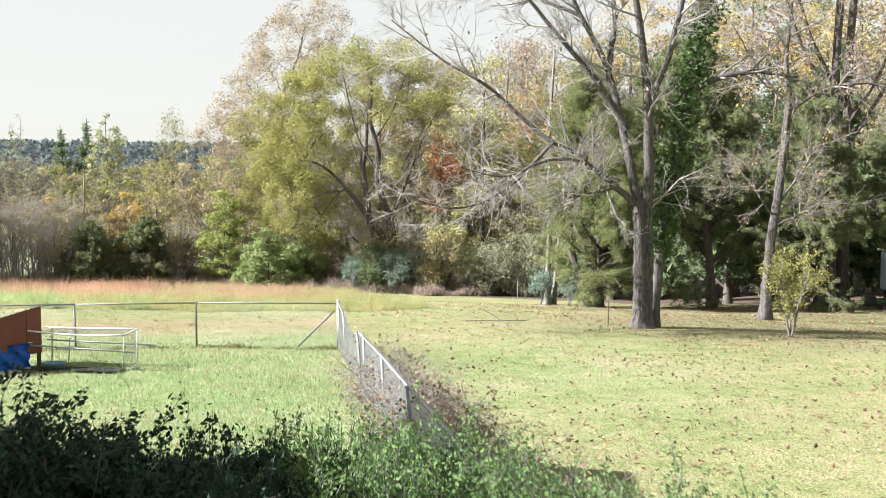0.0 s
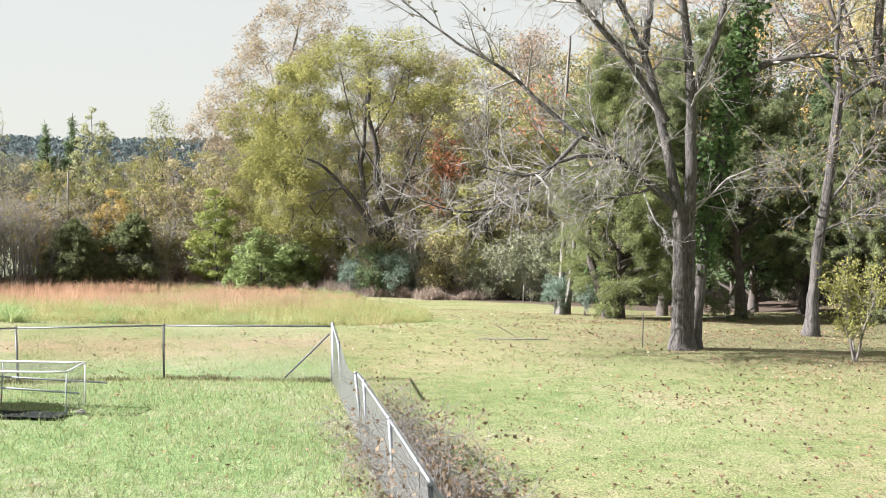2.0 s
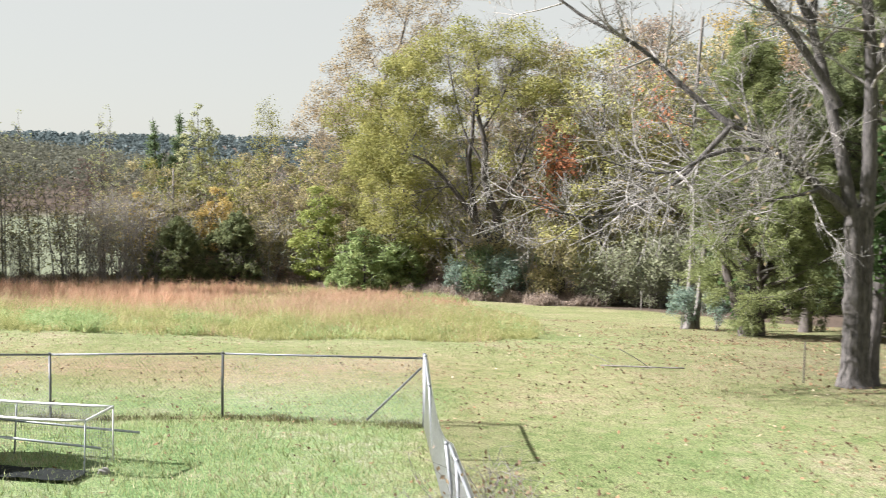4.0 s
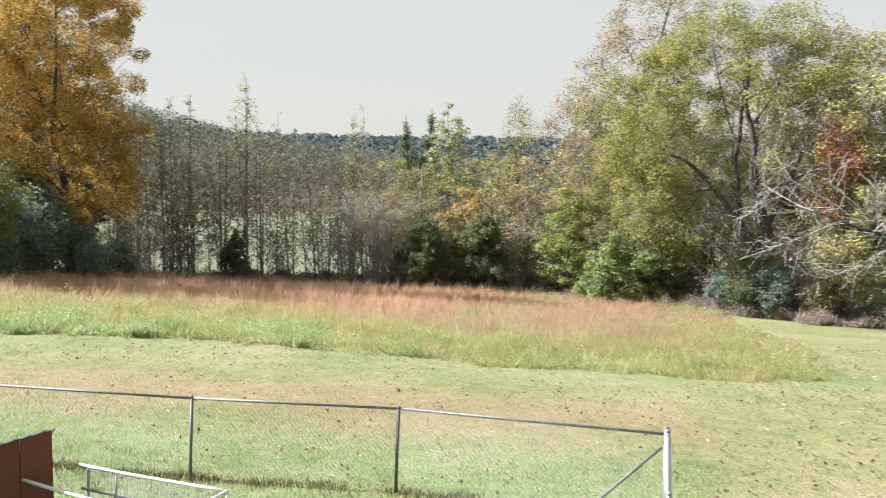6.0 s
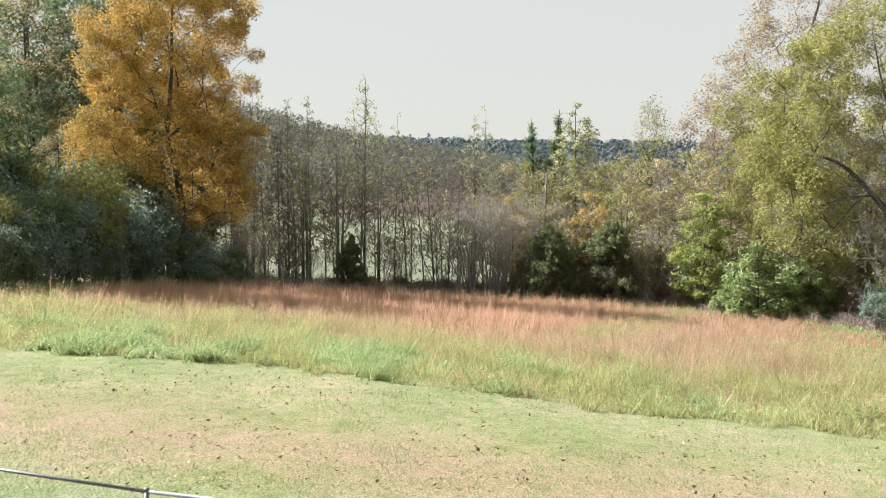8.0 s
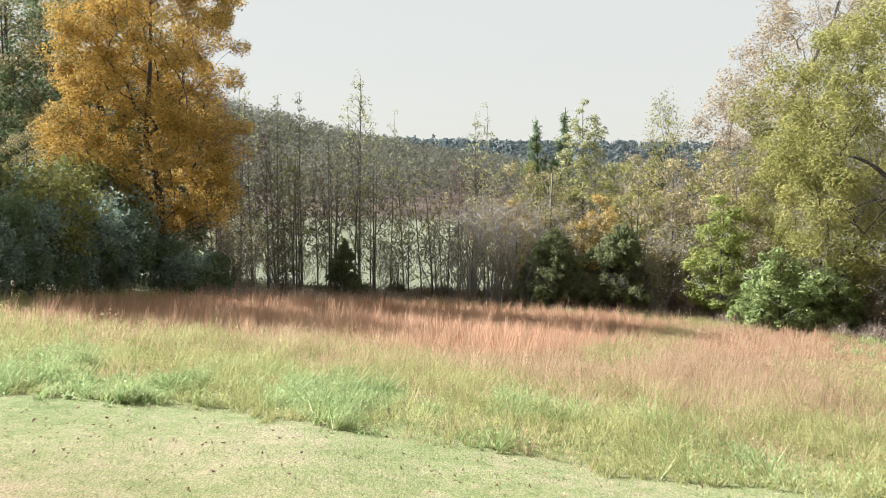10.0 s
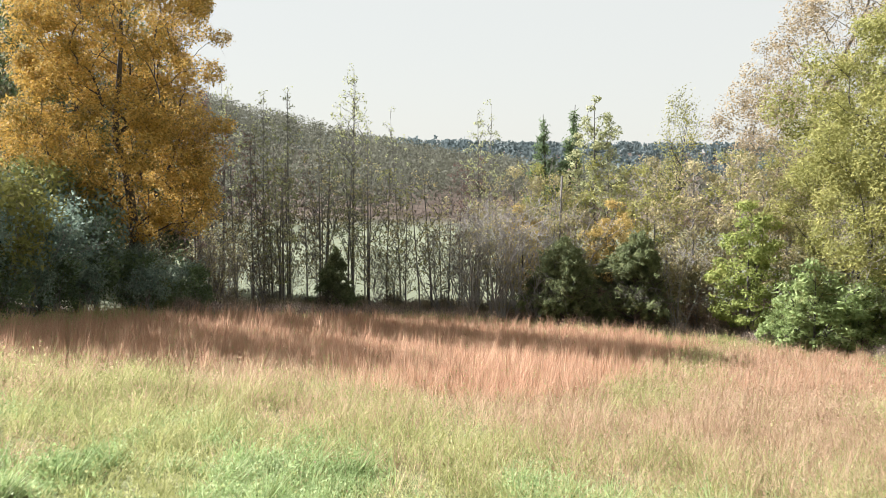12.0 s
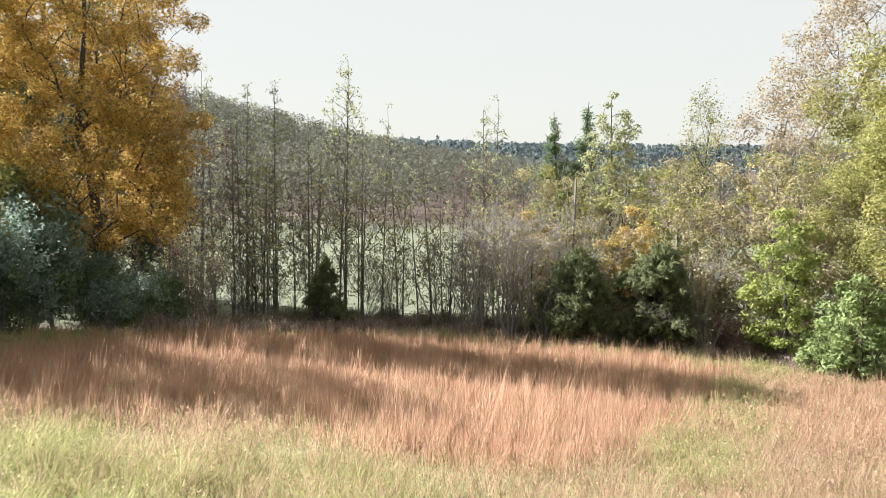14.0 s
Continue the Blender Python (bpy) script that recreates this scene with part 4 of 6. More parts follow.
ROWS_MIX = [
    # kind, x, y, scale, name, label
    ("mixed_low", -47.5, 101.0, 1.0), ("mixed_low", -43.5, 100.0, 0.95), ("yellow_low", -45.5, 98.5, 0.85), ("mixed_low", -33.0, 102.5, 1.05),
    ("mixed_low", -30.0, 104.0, 1.1), ("mixed_low", -24.0, 104.0, 1.0), ("bare", -46.2, 95.0, 1.0), ("bare", -43.8, 95.4, 1.05), ("bare", -48.6, 96.0, 0.9), ("bare", -32.5, 98.2, 0.8), ("bare", -14.5, 97.0, 1.0), ("bare", -12.5, 94.0, 0.9), ("bare", -45.0, 94.6, 1.1), ("bare", -47.4, 94.6, 1.0), ("bare", -42.6, 95.2, 0.8), ("bare", -7.0, 91.5, 0.9),
    ("bare", -41.6, 98.0, 1.1), ("mixed", -30.5, 118.0, 0.72), ("mixed", -42.0, 122.0, 0.62),
    ("mixed", -15.0, 108.0, 1.0), ("brown", -6.0, 102.0, 1.0), ("mixed", -1.5, 98.0, 0.95), ("brown", 3.5, 101.0, 1.08), ("mixed", 8.5, 97.0, 1.05),
    ("pink_small", 1.0, 108.0, 1.25), ("woods_tall", 13.0, 98.0, 1.0), ("brown", 17.0, 92.0, 1.15), ("woods_tall", 22.5, 90.0, 1.0), ("dark_tall", 18.0, 104.0, 1.0),
    ("woods_tall", 30.0, 84.0, 0.95), ("brown", 36.0, 80.0, 1.1), ("dark_tall", 31.0, 96.0, 1.0), ("woods_tall", 40.0, 90.0, 1.05), ("mixed", 26.5, 76.0, 1.0),
    ("conifer", 16.5, 76.0, 0.95), ("conifer", 23.5, 72.0, 0.9), ("conifer", 31.0, 70.0, 0.95), ("conifer", 9.5, 84.0, 0.85), ("dark_tall", 40.0, 72.0, 0.95), ("conifer", 14.5, 63.0, 0.8), ("conifer", 20.5, 64.0, 0.9), ("conifer", 27.0, 62.0, 0.9), ("conifer", 32.0, 56.0, 0.95), ("conifer", 16.0, 58.5, 0.75), ("conifer", 29.0, 52.0, 0.8),
    ("dark_tall", -86.0, 88.0, 1.25), ("mixed", -94.0, 84.0, 1.35), ("conifer", -84.0, 93.0, 1.3), ("dark_tall", -99.0, 87.0, 1.3), ("mixed", -83.0, 86.0, 1.4), ("mixed", -92.0, 82.0, 1.3), ("brown", -80.0, 92.0, 1.0), ("olive", -98.0, 78.0, 1.05), ("dark_tall", -88.0, 74.0, 0.8),
    ("olive_low", -46.0, 104.0, 1.0), ("brown_low", -44.5, 106.0, 1.05), ("olive_low", -41.0, 104.5, 1.05), ("olive_low", -36.5, 103.5, 1.0), ("brown_low", -34.5, 107.0, 1.1),
    ("olive_low", -31.0, 108.0, 1.1), ("mixed_low", -28.0, 103.0, 1.0), ("brown_low", -26.0, 108.0, 1.2), ("olive_low", -22.5, 106.0, 1.1), ("mixed_low", -39.0, 108.5, 1.1),
    ("brown_low", -49.0, 108.0, 0.95), ("olive_low", -14.5, 101.0, 1.0), ("olive", -23.0, 108.0, 0.85),
    ("mixed", -6.5, 108.0, 1.0), ("brown", -11.0, 112.0, 1.05), ("olive_low", -3.0, 95.5, 1.1), ("mixed_low", 1.5, 94.0, 1.2), ("brown_low", 6.0, 93.0, 1.2), ("olive_low", 10.5, 91.0, 1.1), ("mixed", 5.5, 104.0, 1.1), ("dark_tall", 11.5, 106.0, 1.0), ("dark_tall", 24.0, 98.0, 1.05), ("conifer", 20.0, 84.0, 1.0), ("conifer", 27.5, 82.0, 1.1), ("conifer", 36.0, 66.0, 1.0),
    ("shoots", -1.6, 93.2, 1.2), ("shoots", 3.4, 95.5, 1.05), ("mixed", -5.0, 99.0, 1.05), ("olive", -12.5, 104.0, 1.0), ("brown_low", -8.0, 99.5, 1.3), ("olive_low", -5.5, 97.0, 1.0), ("mixed", -9.0, 103.0, 0.85), ("olive", 1.0, 103.0, 0.9),
]
LABELS = {"shoots": ("hardwood_tree", "leafy hardwood with yellow-green leaves to the ground"), "cedar_big": ("cedar_tree", "tall olive cedar on the shaded lawn, coloured as in shade"), "olive_low": ("young_tree", "young tree with olive-green leaves"), "brown_low": ("young_tree", "young tree with thin brown leaves"), "mixed_low": ("young_tree", "young tree with thin yellowing leaves"), "yellow_low": ("young_hickory", "small tree in golden yellow leaf"), "bare": ("brush_tree", "bare grey many-stemmed brush"),
          "mixed": ("hardwood_tree", "hardwood with mixed olive and yellow leaves"), "brown": ("hardwood_tree", "hardwood with thinning brown leaves"), "pink_small": ("sycamore_tree", "sycamore with thin pinkish-brown leaves"),
          "woods_tall": ("tall_hickory", "tall hickory with sparse golden leaves"), "dark_tall": ("tall_oak", "tall oak still in dark green leaf"), "conifer": ("spruce_tree", "dark dense conifer in the shade of the wood"), "olive": ("oak_tree", "broad oak with yellow-olive leaves")}
for k, x, y, s in ROWS_MIX:
    plant(T[k], LABELS[k][0], x, y, LABELS[k][1], "tree", "trees of the wood", turn=float(g.uniform(0, 360)), scale=s)

# unseen woods closing the meadow's near left side, added to shade it
for k, x, y, s in (("dark_tall", -69.0, 55.5, 1.0), ("dark_tall", -69.0, 50.0, 0.85), ("dark_tall", -79.0, 50.5, 1.05), ("mixed", -82.0, 58.0, 1.1)):
    plant(T[k], LABELS[k][0], x, y, LABELS[k][1], "tree", "trees of the wood", turn=float(g.uniform(0, 360)), scale=s)

# undergrowth along the wood's edge
EDGE = np.array([(-80, 56), (-66, 62), (-60, 71), (-58.5, 84), (-51, 97.5), (-39, 99), (-29, 101.5), (-19, 101.5), (-12, 96), (-5, 90), (3, 89.5), (12, 86), (24, 80), (38, 70)], float)
seg = np.hypot(*(EDGE[1:] - EDGE[:-1]).T)
cum = np.concatenate([[0], np.cumsum(seg)])
SHRUB_NAMES = ["tangled shrub with brown-green leaves", "leafy shrub with grey-green leaves", "tall shrub with olive leaves", "low brown leafless bramble", "low bright green leafy shrub", "dense shrub with dark green leaves", "spreading shrub with pale green leaves"]
for i in range(104):
    d = (i + g.random()) / 104 * cum[-1]
    x, y = float(np.interp(d, cum, EDGE[:, 0])), float(np.interp(d, cum, EDGE[:, 1]))
    if -60 < x < -47 and y < 99:
        continue
    elif x < -58:
        k, sc = [1, 1, 5, 2][g.integers(0, 4)], 1.35
    elif x < -12:
        k, sc = [0, 3, 2, 3, 4, 0][g.integers(0, 6)], 0.8
    else:
        k, sc = [1, 5, 6, 6, 1, 0][g.integers(0, 6)], float(g.uniform(0.5, 1.0))
    off = g.normal(0, 1.0) + (1.6 if x < -12 else 5.0) * g.random()
    plant(T["shrub%d" % k], "shrub", x + g.normal(0, 0.8), y + off, SHRUB_NAMES[k], "shrub", "undergrowth at the wood's edge", turn=float(g.uniform(0, 360)), scale=sc * float(g.uniform(0.75, 1.2)))

# grey-green thicket at the maple's foot
for i, (x, y, sc) in enumerate(((-51.6, 53.0, 1.0), (-52.8, 55.4, 1.15), (-54.6, 58.0, 1.2), (-55.4, 60.4, 1.3), (-57.2, 62.6, 1.25), (-58.2, 65.2, 1.3), (-59.2, 67.6, 1.25), (-60.4, 69.8, 1.0), (-61.8, 66.8, 1.45), (-62.6, 63.6, 1.3), (-64.8, 65.0, 1.5), (-65.4, 61.8, 1.35), (-67.6, 62.6, 1.45), (-63.8, 68.6, 1.6), (-68.4, 59.2, 1.3), (-56.6, 70.6, 0.7), (-50.6, 51.2, 0.7), (-51.8, 54.6, 0.75), (-53.4, 57.2, 0.7), (-54.6, 59.8, 0.75), (-56.0, 62.2, 0.75), (-57.0, 64.6, 0.7), (-58.0, 67.0, 0.7), (-52.4, 51.4, 0.9), (-49.4, 48.6, 0.8), (-59.6, 72.0, 0.95), (-58.2, 71.2, 0.8), (-60.8, 73.4, 0.9), (-61.4, 76.6, 0.75), (-60.6, 78.6, 0.7), (-62.2, 79.4, 0.8), (-60.0, 76.0, 0.5))):
    k, sc = (1, 5, 1, 2, 1, 1, 5, 1, 1, 5)[i % 10], 0.85 * sc
    plant(T["shrub%d" % k], "shrub", x, y, SHRUB_NAMES[k], "shrub", "undergrowth at the wood's edge", turn=37.0 * i, scale=sc)

for x, y, sc in ((3.4, 90.2, 1.2), (1.2, 90.5, 1.15), (5.4, 88.9, 1.1), (-1.2, 90.6, 0.8), (7.2, 88.2, 1.0), (2.4, 88.9, 0.6)):
    plant(T["shrub6"], "shrub", x, y, "spreading shrub with pale green leaves", "shrub", "undergrowth at the wood's edge", turn=50.0 * x, scale=sc)
for x, y, sc, k in ((-11.8, 91.6, 0.8, 5), (-9.4, 90.6, 0.7, 1), (-13.8, 92.8, 0.6, 1), (-10.6, 92.6, 0.9, 0)):
    plant(T["shrub%d" % k], "shrub", x, y, SHRUB_NAMES[k], "shrub", "undergrowth at the wood's edge", turn=50.0 * x, scale=sc)

# the yard's own trees
plant(T["cedar"], "cedar_tree", 5.2, 51.3, "green-gold cedar with drooping sprays", "tree", turn=30, scale=1.12)
plant(T["cedar_big"], "cedar_tree", 11.5, 53.5, "tall olive cedar behind the bare tree, coloured as in shade", "tree", turn=100)
plant(T["cedar_big"], "cedar_tree", 8.2, 57.0, "tall olive cedar behind the bare tree, coloured as in shade", "tree", turn=220, scale=0.95)
plant(T["cedar_big"], "cedar_tree", 24.5, 61.0, "tall olive cedar on the shaded lawn, coloured as in shade", "tree", turn=300, scale=0.95)
plant(T["cedar_big"], "cedar_tree", 15.8, 51.5, "dull green cedar on the shaded lawn", "tree", turn=170, scale=0.8)
plant(T["cedar_big"], "cedar_tree", 22.5, 49.5, "tall olive cedar on the shaded lawn, coloured as in shade", "tree", turn=60, scale=0.9)
plant(T["shrub1"], "shrub", 2.4, 55.4, "small grey-green shrub at a trunk's foot", "shrub", turn=10, scale=0.36)
plant(T["shrub1"], "shrub", 3.9, 54.6, "small grey-green shrub at a trunk's foot", "shrub", turn=80, scale=0.34)


# ---- the big bare tree and its neighbours, limb by limb ----
def curve_line(points, n):
    p = np.array(points, float)
    d = np.concatenate([[0], np.cumsum(np.linalg.norm(p[1:] - p[:-1], axis=1))])
    s = np.linspace(0, d[-1], n)
    q = np.stack([np.interp(s, d, p[:, k]) for k in range(3)], -1)
    for _ in range(2):
        q[1:-1] = 0.25 * q[:-2] + 0.5 * q[1:-1] + 0.25 * q[2:]
    return q


def limbed_tree(name, label, x, y, limb_list, bark, twig, seed, n2, n3, n4, leaf=None, count=0, size=0.16, reach=2.4, droop=0.25, crown_label="", ivy=None, zmin=-9.0):
    """A tree whose main limbs are given: (from-radius, to-radius, line relative to the base)."""
    g = np.random.default_rng(seed)
    e = anchor(name, x, y, label, "tree", sink=0.06)
    side_chunks, tips = [], []
    for i, (ra, rb, line) in enumerate(limb_list):
        m = 26 if line[0][2] < 0.1 else 16
        P = curve_line(line, m)[None]
        P = P + g.normal(0, 0.012, P.shape)
        s = np.linspace(0, 1, m)[None]
        R = ra * (1 - s) + rb * s
        if line[0][2] < 0.1:
            R = R * (1 + 0.8 * np.exp(-s * 16))
        on_ground = line[0][2] < 0.1
        put("trunk" if on_ground else "limb", mesh_of("limb", *tubes(P, R, 28 if on_ground else 12 if ra > 0.1 else 6, 0.055 if on_ground else 0.04), BARK[bark], True), e)
        lo = 0.5 if line[0][2] < 0.1 else 0.28
        S2, D2, r2, f2, _ = shoots(g, P, R, n2 if not on_ground else 2, lo, 1.0, 52, 15)
        L2 = reach * g.uniform(0.5, 1.2, len(f2))
        P2, R2 = limbs(g, S2, D2, L2, np.minimum(r2 * 0.6, 0.045), np.full(len(f2), 0.010), 6, 0.13, -droop * 0.4)
        ok = P2[:, :, 2].min(1) > zmin
        if not ok.any():
            continue
        P2, R2, L2 = P2[ok], R2[ok], L2[ok]
        S3, D3, r3, f3, p3 = shoots(g, P2, R2, n3, 0.15, 1.0, 48, 15)
        L3 = L2[p3] * g.uniform(0.3, 0.6, len(f3))
        P3, R3 = limbs(g, S3, D3, L3, np.minimum(r3 * 0.65, 0.018), np.full(len(f3), 0.006), 5, 0.15, -droop)
        ok = P3[:, :, 2].min(1) > zmin - 0.4
        P3, R3, L3 = P3[ok], R3[ok], L3[ok]
        S4, D4, r4, f4, p4 = shoots(g, P3, R3, n4, 0.15, 1.0, 45, 15)
        L4 = L3[p4] * g.uniform(0.3, 0.6, len(f4))
        P4, R4 = limbs(g, S4, D4, L4, np.minimum(r4 * 0.7, 0.009), np.full(len(f4), 0.004), 3, 0.18, -droop)
        side_chunks += [tubes(P2[:, ::2], R2[:, ::2], 5), tubes(P3[:, [0, 2, 5]], R3[:, [0, 2, 5]], 3), tubes(P4[:, ::3], R4[:, ::3], 3)]
        tips.append(P3)
    put("branching", mesh_of("branching", *join(side_chunks), BARK[twig], True), e, "", "stuff")
    if count:
        n = min(t.shape[1] for t in tips)
        put("crown", mesh_of("crown", *leaves(g, np.concatenate(tips), count, 0.18, size, 0.2, corners=4), LEAF[leaf]), e, crown_label, "stuff")
    if ivy:
        chunks = []
        for k, (i, lo, hi, cnt, spread) in enumerate(ivy):
            P = curve_line(limb_list[i][2], 20)[None, int(lo * 19):int(hi * 19) + 1]
            chunks.append(leaves(g, P, cnt, spread, 0.17, 0.0, 0.8))
        put("ivy", mesh_of("ivy", *join(chunks), LEAF["ivy"]), e, "dark green ivy on the trunk", "stuff")
    return e


OAK = [
    (0.235, 0.19, [(-0.08, 0, 0), (-0.12, 0, 2.2), (-0.2, 0, 4.5)]),
    (0.19, 0.155, [(0.17, 0.1, 0), (0.17, 0.06, 2.2), (0.1, 0, 4.5)]),
    (0.165, 0.05, [(-0.2, 0, 4.3), (-0.75, 0.2, 6.95), (-1.3, 0.4, 9.2), (-2.35, 0.3, 10.9), (-3.3, 0.2, 13.2)]),
    (0.12, 0.035, [(-0.62, 0, 6.9), (-1.8, -0.4, 8.66), (-2.75, -0.7, 9.6), (-4.2, -1.1, 11.3), (-5.6, -1.4, 12.6)]),
    (0.19, 0.07, [(0.1, 0, 4.3), (0.1, -0.1, 6.0), (0.03, -0.3, 8.0), (-0.25, -0.5, 10.0), (-0.6, -0.7, 11.5), (-0.8, -0.8, 14.5)]),
    (0.12, 0.04, [(0.05, -0.2, 7.6), (0.7, -0.9, 9.6), (1.1, -1.5, 12.0), (1.6, -2.0, 14.0)]),
    (0.12, 0.04, [(-1.25, 0.4, 9.0), (-0.95, 1.2, 11.0), (-1.2, 1.9, 13.2)]),
    (0.135, 0.05, [(-0.3, 0, 4.35), (-1.25, -0.2, 5.15), (-2.75, -0.6, 6.3), (-3.3, -0.8, 6.45)]),
    (0.075, 0.018, [(-3.2, -0.8, 6.43), (-4.45, -1.4, 5.1), (-5.6, -1.9, 4.35), (-6.8, -2.3, 4.2), (-8.0, -2.6, 4.7)]),
    (0.09, 0.02, [(-3.2, -0.8, 6.43), (-4.1, -0.6, 7.1), (-5.3, -0.5, 8.3), (-7.1, -0.4, 9.3), (-8.7, -0.2, 10.6)]),
    (0.07, 0.02, [(-2.0, -0.4, 5.8), (-3.4, -1.4, 5.9), (-4.8, -2.2, 5.2), (-6.2, -2.8, 5.6)]),
    (0.06, 0.015, [(-1.0, -0.2, 4.95), (-1.4, -0.8, 4.85), (-2.2, -1.3, 4.7), (-2.9, -1.6, 4.6)]),
    (0.08, 0.02, [(-2.3, 0.3, 10.8), (-4.0, 0.8, 11.6), (-6.0, 1.2, 11.9), (-7.8, 1.5, 12.4)]),
]
limbed_tree("bare_maple", "large bare maple with two joined grey trunks", 5.0, 34.3, OAK, "grey", "ash", 201, 14, 8, 6, "pink", 300, 0.15, 2.3, -0.05, "last curled pinkish leaves", zmin=3.3)

IVIED = [
    (0.18, 0.15, [(0, 0, 0), (0.3, 0.1, 3.4), (0.85, 0.1, 6.7), (1.15, 0.1, 8.4)]),
    (0.19, 0.06, [(1.15, 0.1, 8.3), (1.35, 0.1, 10.0), (1.85, 0.1, 11.6), (2.4, 0.2, 13.6)]),
    (0.14, 0.04, [(1.1, 0.1, 8.2), (2.0, -0.2, 8.75), (3.2, -0.4, 8.95), (4.6, -0.7, 8.7)]),
    (0.10, 0.03, [(1.5, 0.1, 10.4), (1.35, 0.3, 12.2), (1.7, 0.3, 14.0)]),
]
limbed_tree("ivied_tree", "tall leaning tree wrapped in ivy", 5.42, 34.85, IVIED, "dark", "twig", 202, 9, 6, 3, "yellow", 500, 0.13, 2.2, 0.15, "few yellow leaves", zmin=4.0, ivy=[(0, 0.35, 1.0, 2300, 0.27), (1, 0.0, 0.6, 1300, 0.26)])

PALE = [
    (0.21, 0.15, [(0, 0, 0), (0.12, 0, 2.9), (0.5, 0, 6.2), (0.75, 0, 9.1)]),
    (0.13, 0.04, [(0.75, 0, 9.0), (0.6, 0.2, 11.0), (0.85, 0.3, 13.6)]),
    (0.09, 0.02, [(0.7, 0, 8.7), (1.8, -0.5, 9.6), (3.4, -0.9, 9.9), (5.2, -1.1, 9.4)]),
    (0.08, 0.02, [(0.72, 0, 8.9), (-0.4, 0.3, 10.4), (-1.6, 0.4, 12.4)]),
    (0.07, 0.02, [(0.3, 0, 4.8), (1.3, -0.3, 6.3), (2.3, -0.4, 8.3)]),
    (0.04, 0.01, [(0.25, 0, 4.4), (-0.5, -0.5, 5.2), (-1.0, -0.8, 6.6)]),
    (0.05, 0.012, [(0.2, 0, 4.0), (1.0, -0.5, 4.4), (2.0, -0.8, 5.4)]),
]
limbed_tree("hickory_tree", "slim grey-trunked tree with yellow leaves above bare twigs", 11.2, 41.9, PALE, "grey", "twig", 203, 12, 7, 4, "yellow", 1700, 0.085, 2.0, 0.1, "thin golden leaves", zmin=2.6)
DUSKY = [
    (0.55, 0.36, [(0, 0, 0), (-0.1, 0, 4.0), (-0.6, 0, 7.5)]),
    (0.36, 0.09, [(-0.6, 0, 7.4), (-1.9, 0, 10.5), (-1.5, 0.3, 13.4), (-2.7, 0.5, 16.6), (-2.1, 0.5, 19.5), (-3.0, 0.5, 22.0)]),
    (0.36, 0.09, [(-0.05, 0, 3.6), (-2.4, -0.3, 7.0), (-4.6, -0.5, 10.0), (-6.8, -0.6, 12.2), (-8.4, -0.6, 12.6)]),
    (0.24, 0.07, [(-0.5, 0, 7.0), (1.0, 0.3, 10.5), (2.2, 0.5, 14.0), (4.0, 0.8, 17.5)]),
    (0.13, 0.04, [(-1.6, 0, 11.4), (-3.6, 0.4, 14.5), (-4.6, 0.6, 18.5), (-5.2, 0.6, 21.5)]),
    (0.12, 0.04, [(-1.9, 0.3, 14.8), (-0.2, 0.5, 17.4), (0.2, 0.6, 19.0), (1.4, 0.6, 21.5)]),
    (0.10, 0.03, [(-4.4, -0.5, 9.8), (-6.6, -1.0, 9.6), (-8.6, -1.4, 8.6)]),
    (0.10, 0.03, [(1.0, 0.3, 10.4), (3.4, -0.3, 11.8), (5.8, -0.6, 12.6)]),
]
limbed_tree("dark_oak", "dark-limbed leaning oak with bare grey twigs", -9.9, 94.3, DUSKY, "dark", "twig", 208, 16, 9, 4, "olive", 1500, 0.2, 4.0, 0.12, "few dull olive leaves", zmin=1.5)
TWIN = [
    (0.16, 0.06, [(0, 0, 0), (0.1, 0, 5.0), (0.0, 0, 10.0), (0.3, 0, 14.5)]),
    (0.13, 0.05, [(0.35, 0.4, 0), (0.75, 0.4, 4.6), (0.7, 0.4, 9.0), (1.3, 0.5, 13.0)]),
    (0.06, 0.02, [(0.05, 0, 8.0), (-1.2, -0.3, 9.4), (-2.3, -0.4, 11.6)]),
]
limbed_tree("twin_trunk_tree", "pale slender tree with two trunks", 2.8, 56.3, TWIN, "pale", "twig", 204, 10, 6, 3, "rust", 260, 0.18, 2.4, 0.1, "few rusty leaves")
LEANER = [(0.22, 0.12, [(0.3, 0, 0), (-0.15, 0, 1.2), (-0.6, 0, 2.6), (-0.9, 0.2, 5.5)]), (0.17, 0.1, [(0.45, 0.4, 0), (0.5, 0.3, 2.4), (0.4, 0.3, 5.0)])]
limbed_tree("leaning_trunk", "leaning ivied trunk below the cedar", 4.4, 50.6, LEANER, "cedar", "twig", 205, 3, 3, 2, None, 0, ivy=[(0, 0.0, 0.5, 260, 0.16)])
BIGS = [(0.31, 0.16, [(0, 0, 0), (0.1, 0, 6), (0, 0, 14), (0.4, 0, 22)]), (0.14, 0.05, [(0.05, 0, 9), (2.5, 0, 13), (4, 0, 18)]), (0.14, 0.05, [(0, 0, 11), (-2.5, -1, 15), (-4, -1, 20)])]
limbed_tree("tall_oak", "tall dark oak on the shaded lawn", 18.4, 56.0, BIGS, "cedar", "twig", 206, 12, 7, 3, "brown", 2500, 0.2, 3.2, 0.1, "thin brown leaves")
limbed_tree("tall_oak", "tall dark oak on the shaded lawn", 19.3, 56.6, BIGS, "cedar", "twig", 207, 12, 7, 3, "brown", 2500, 0.2, 3.2, 0.1, "thin brown leaves")


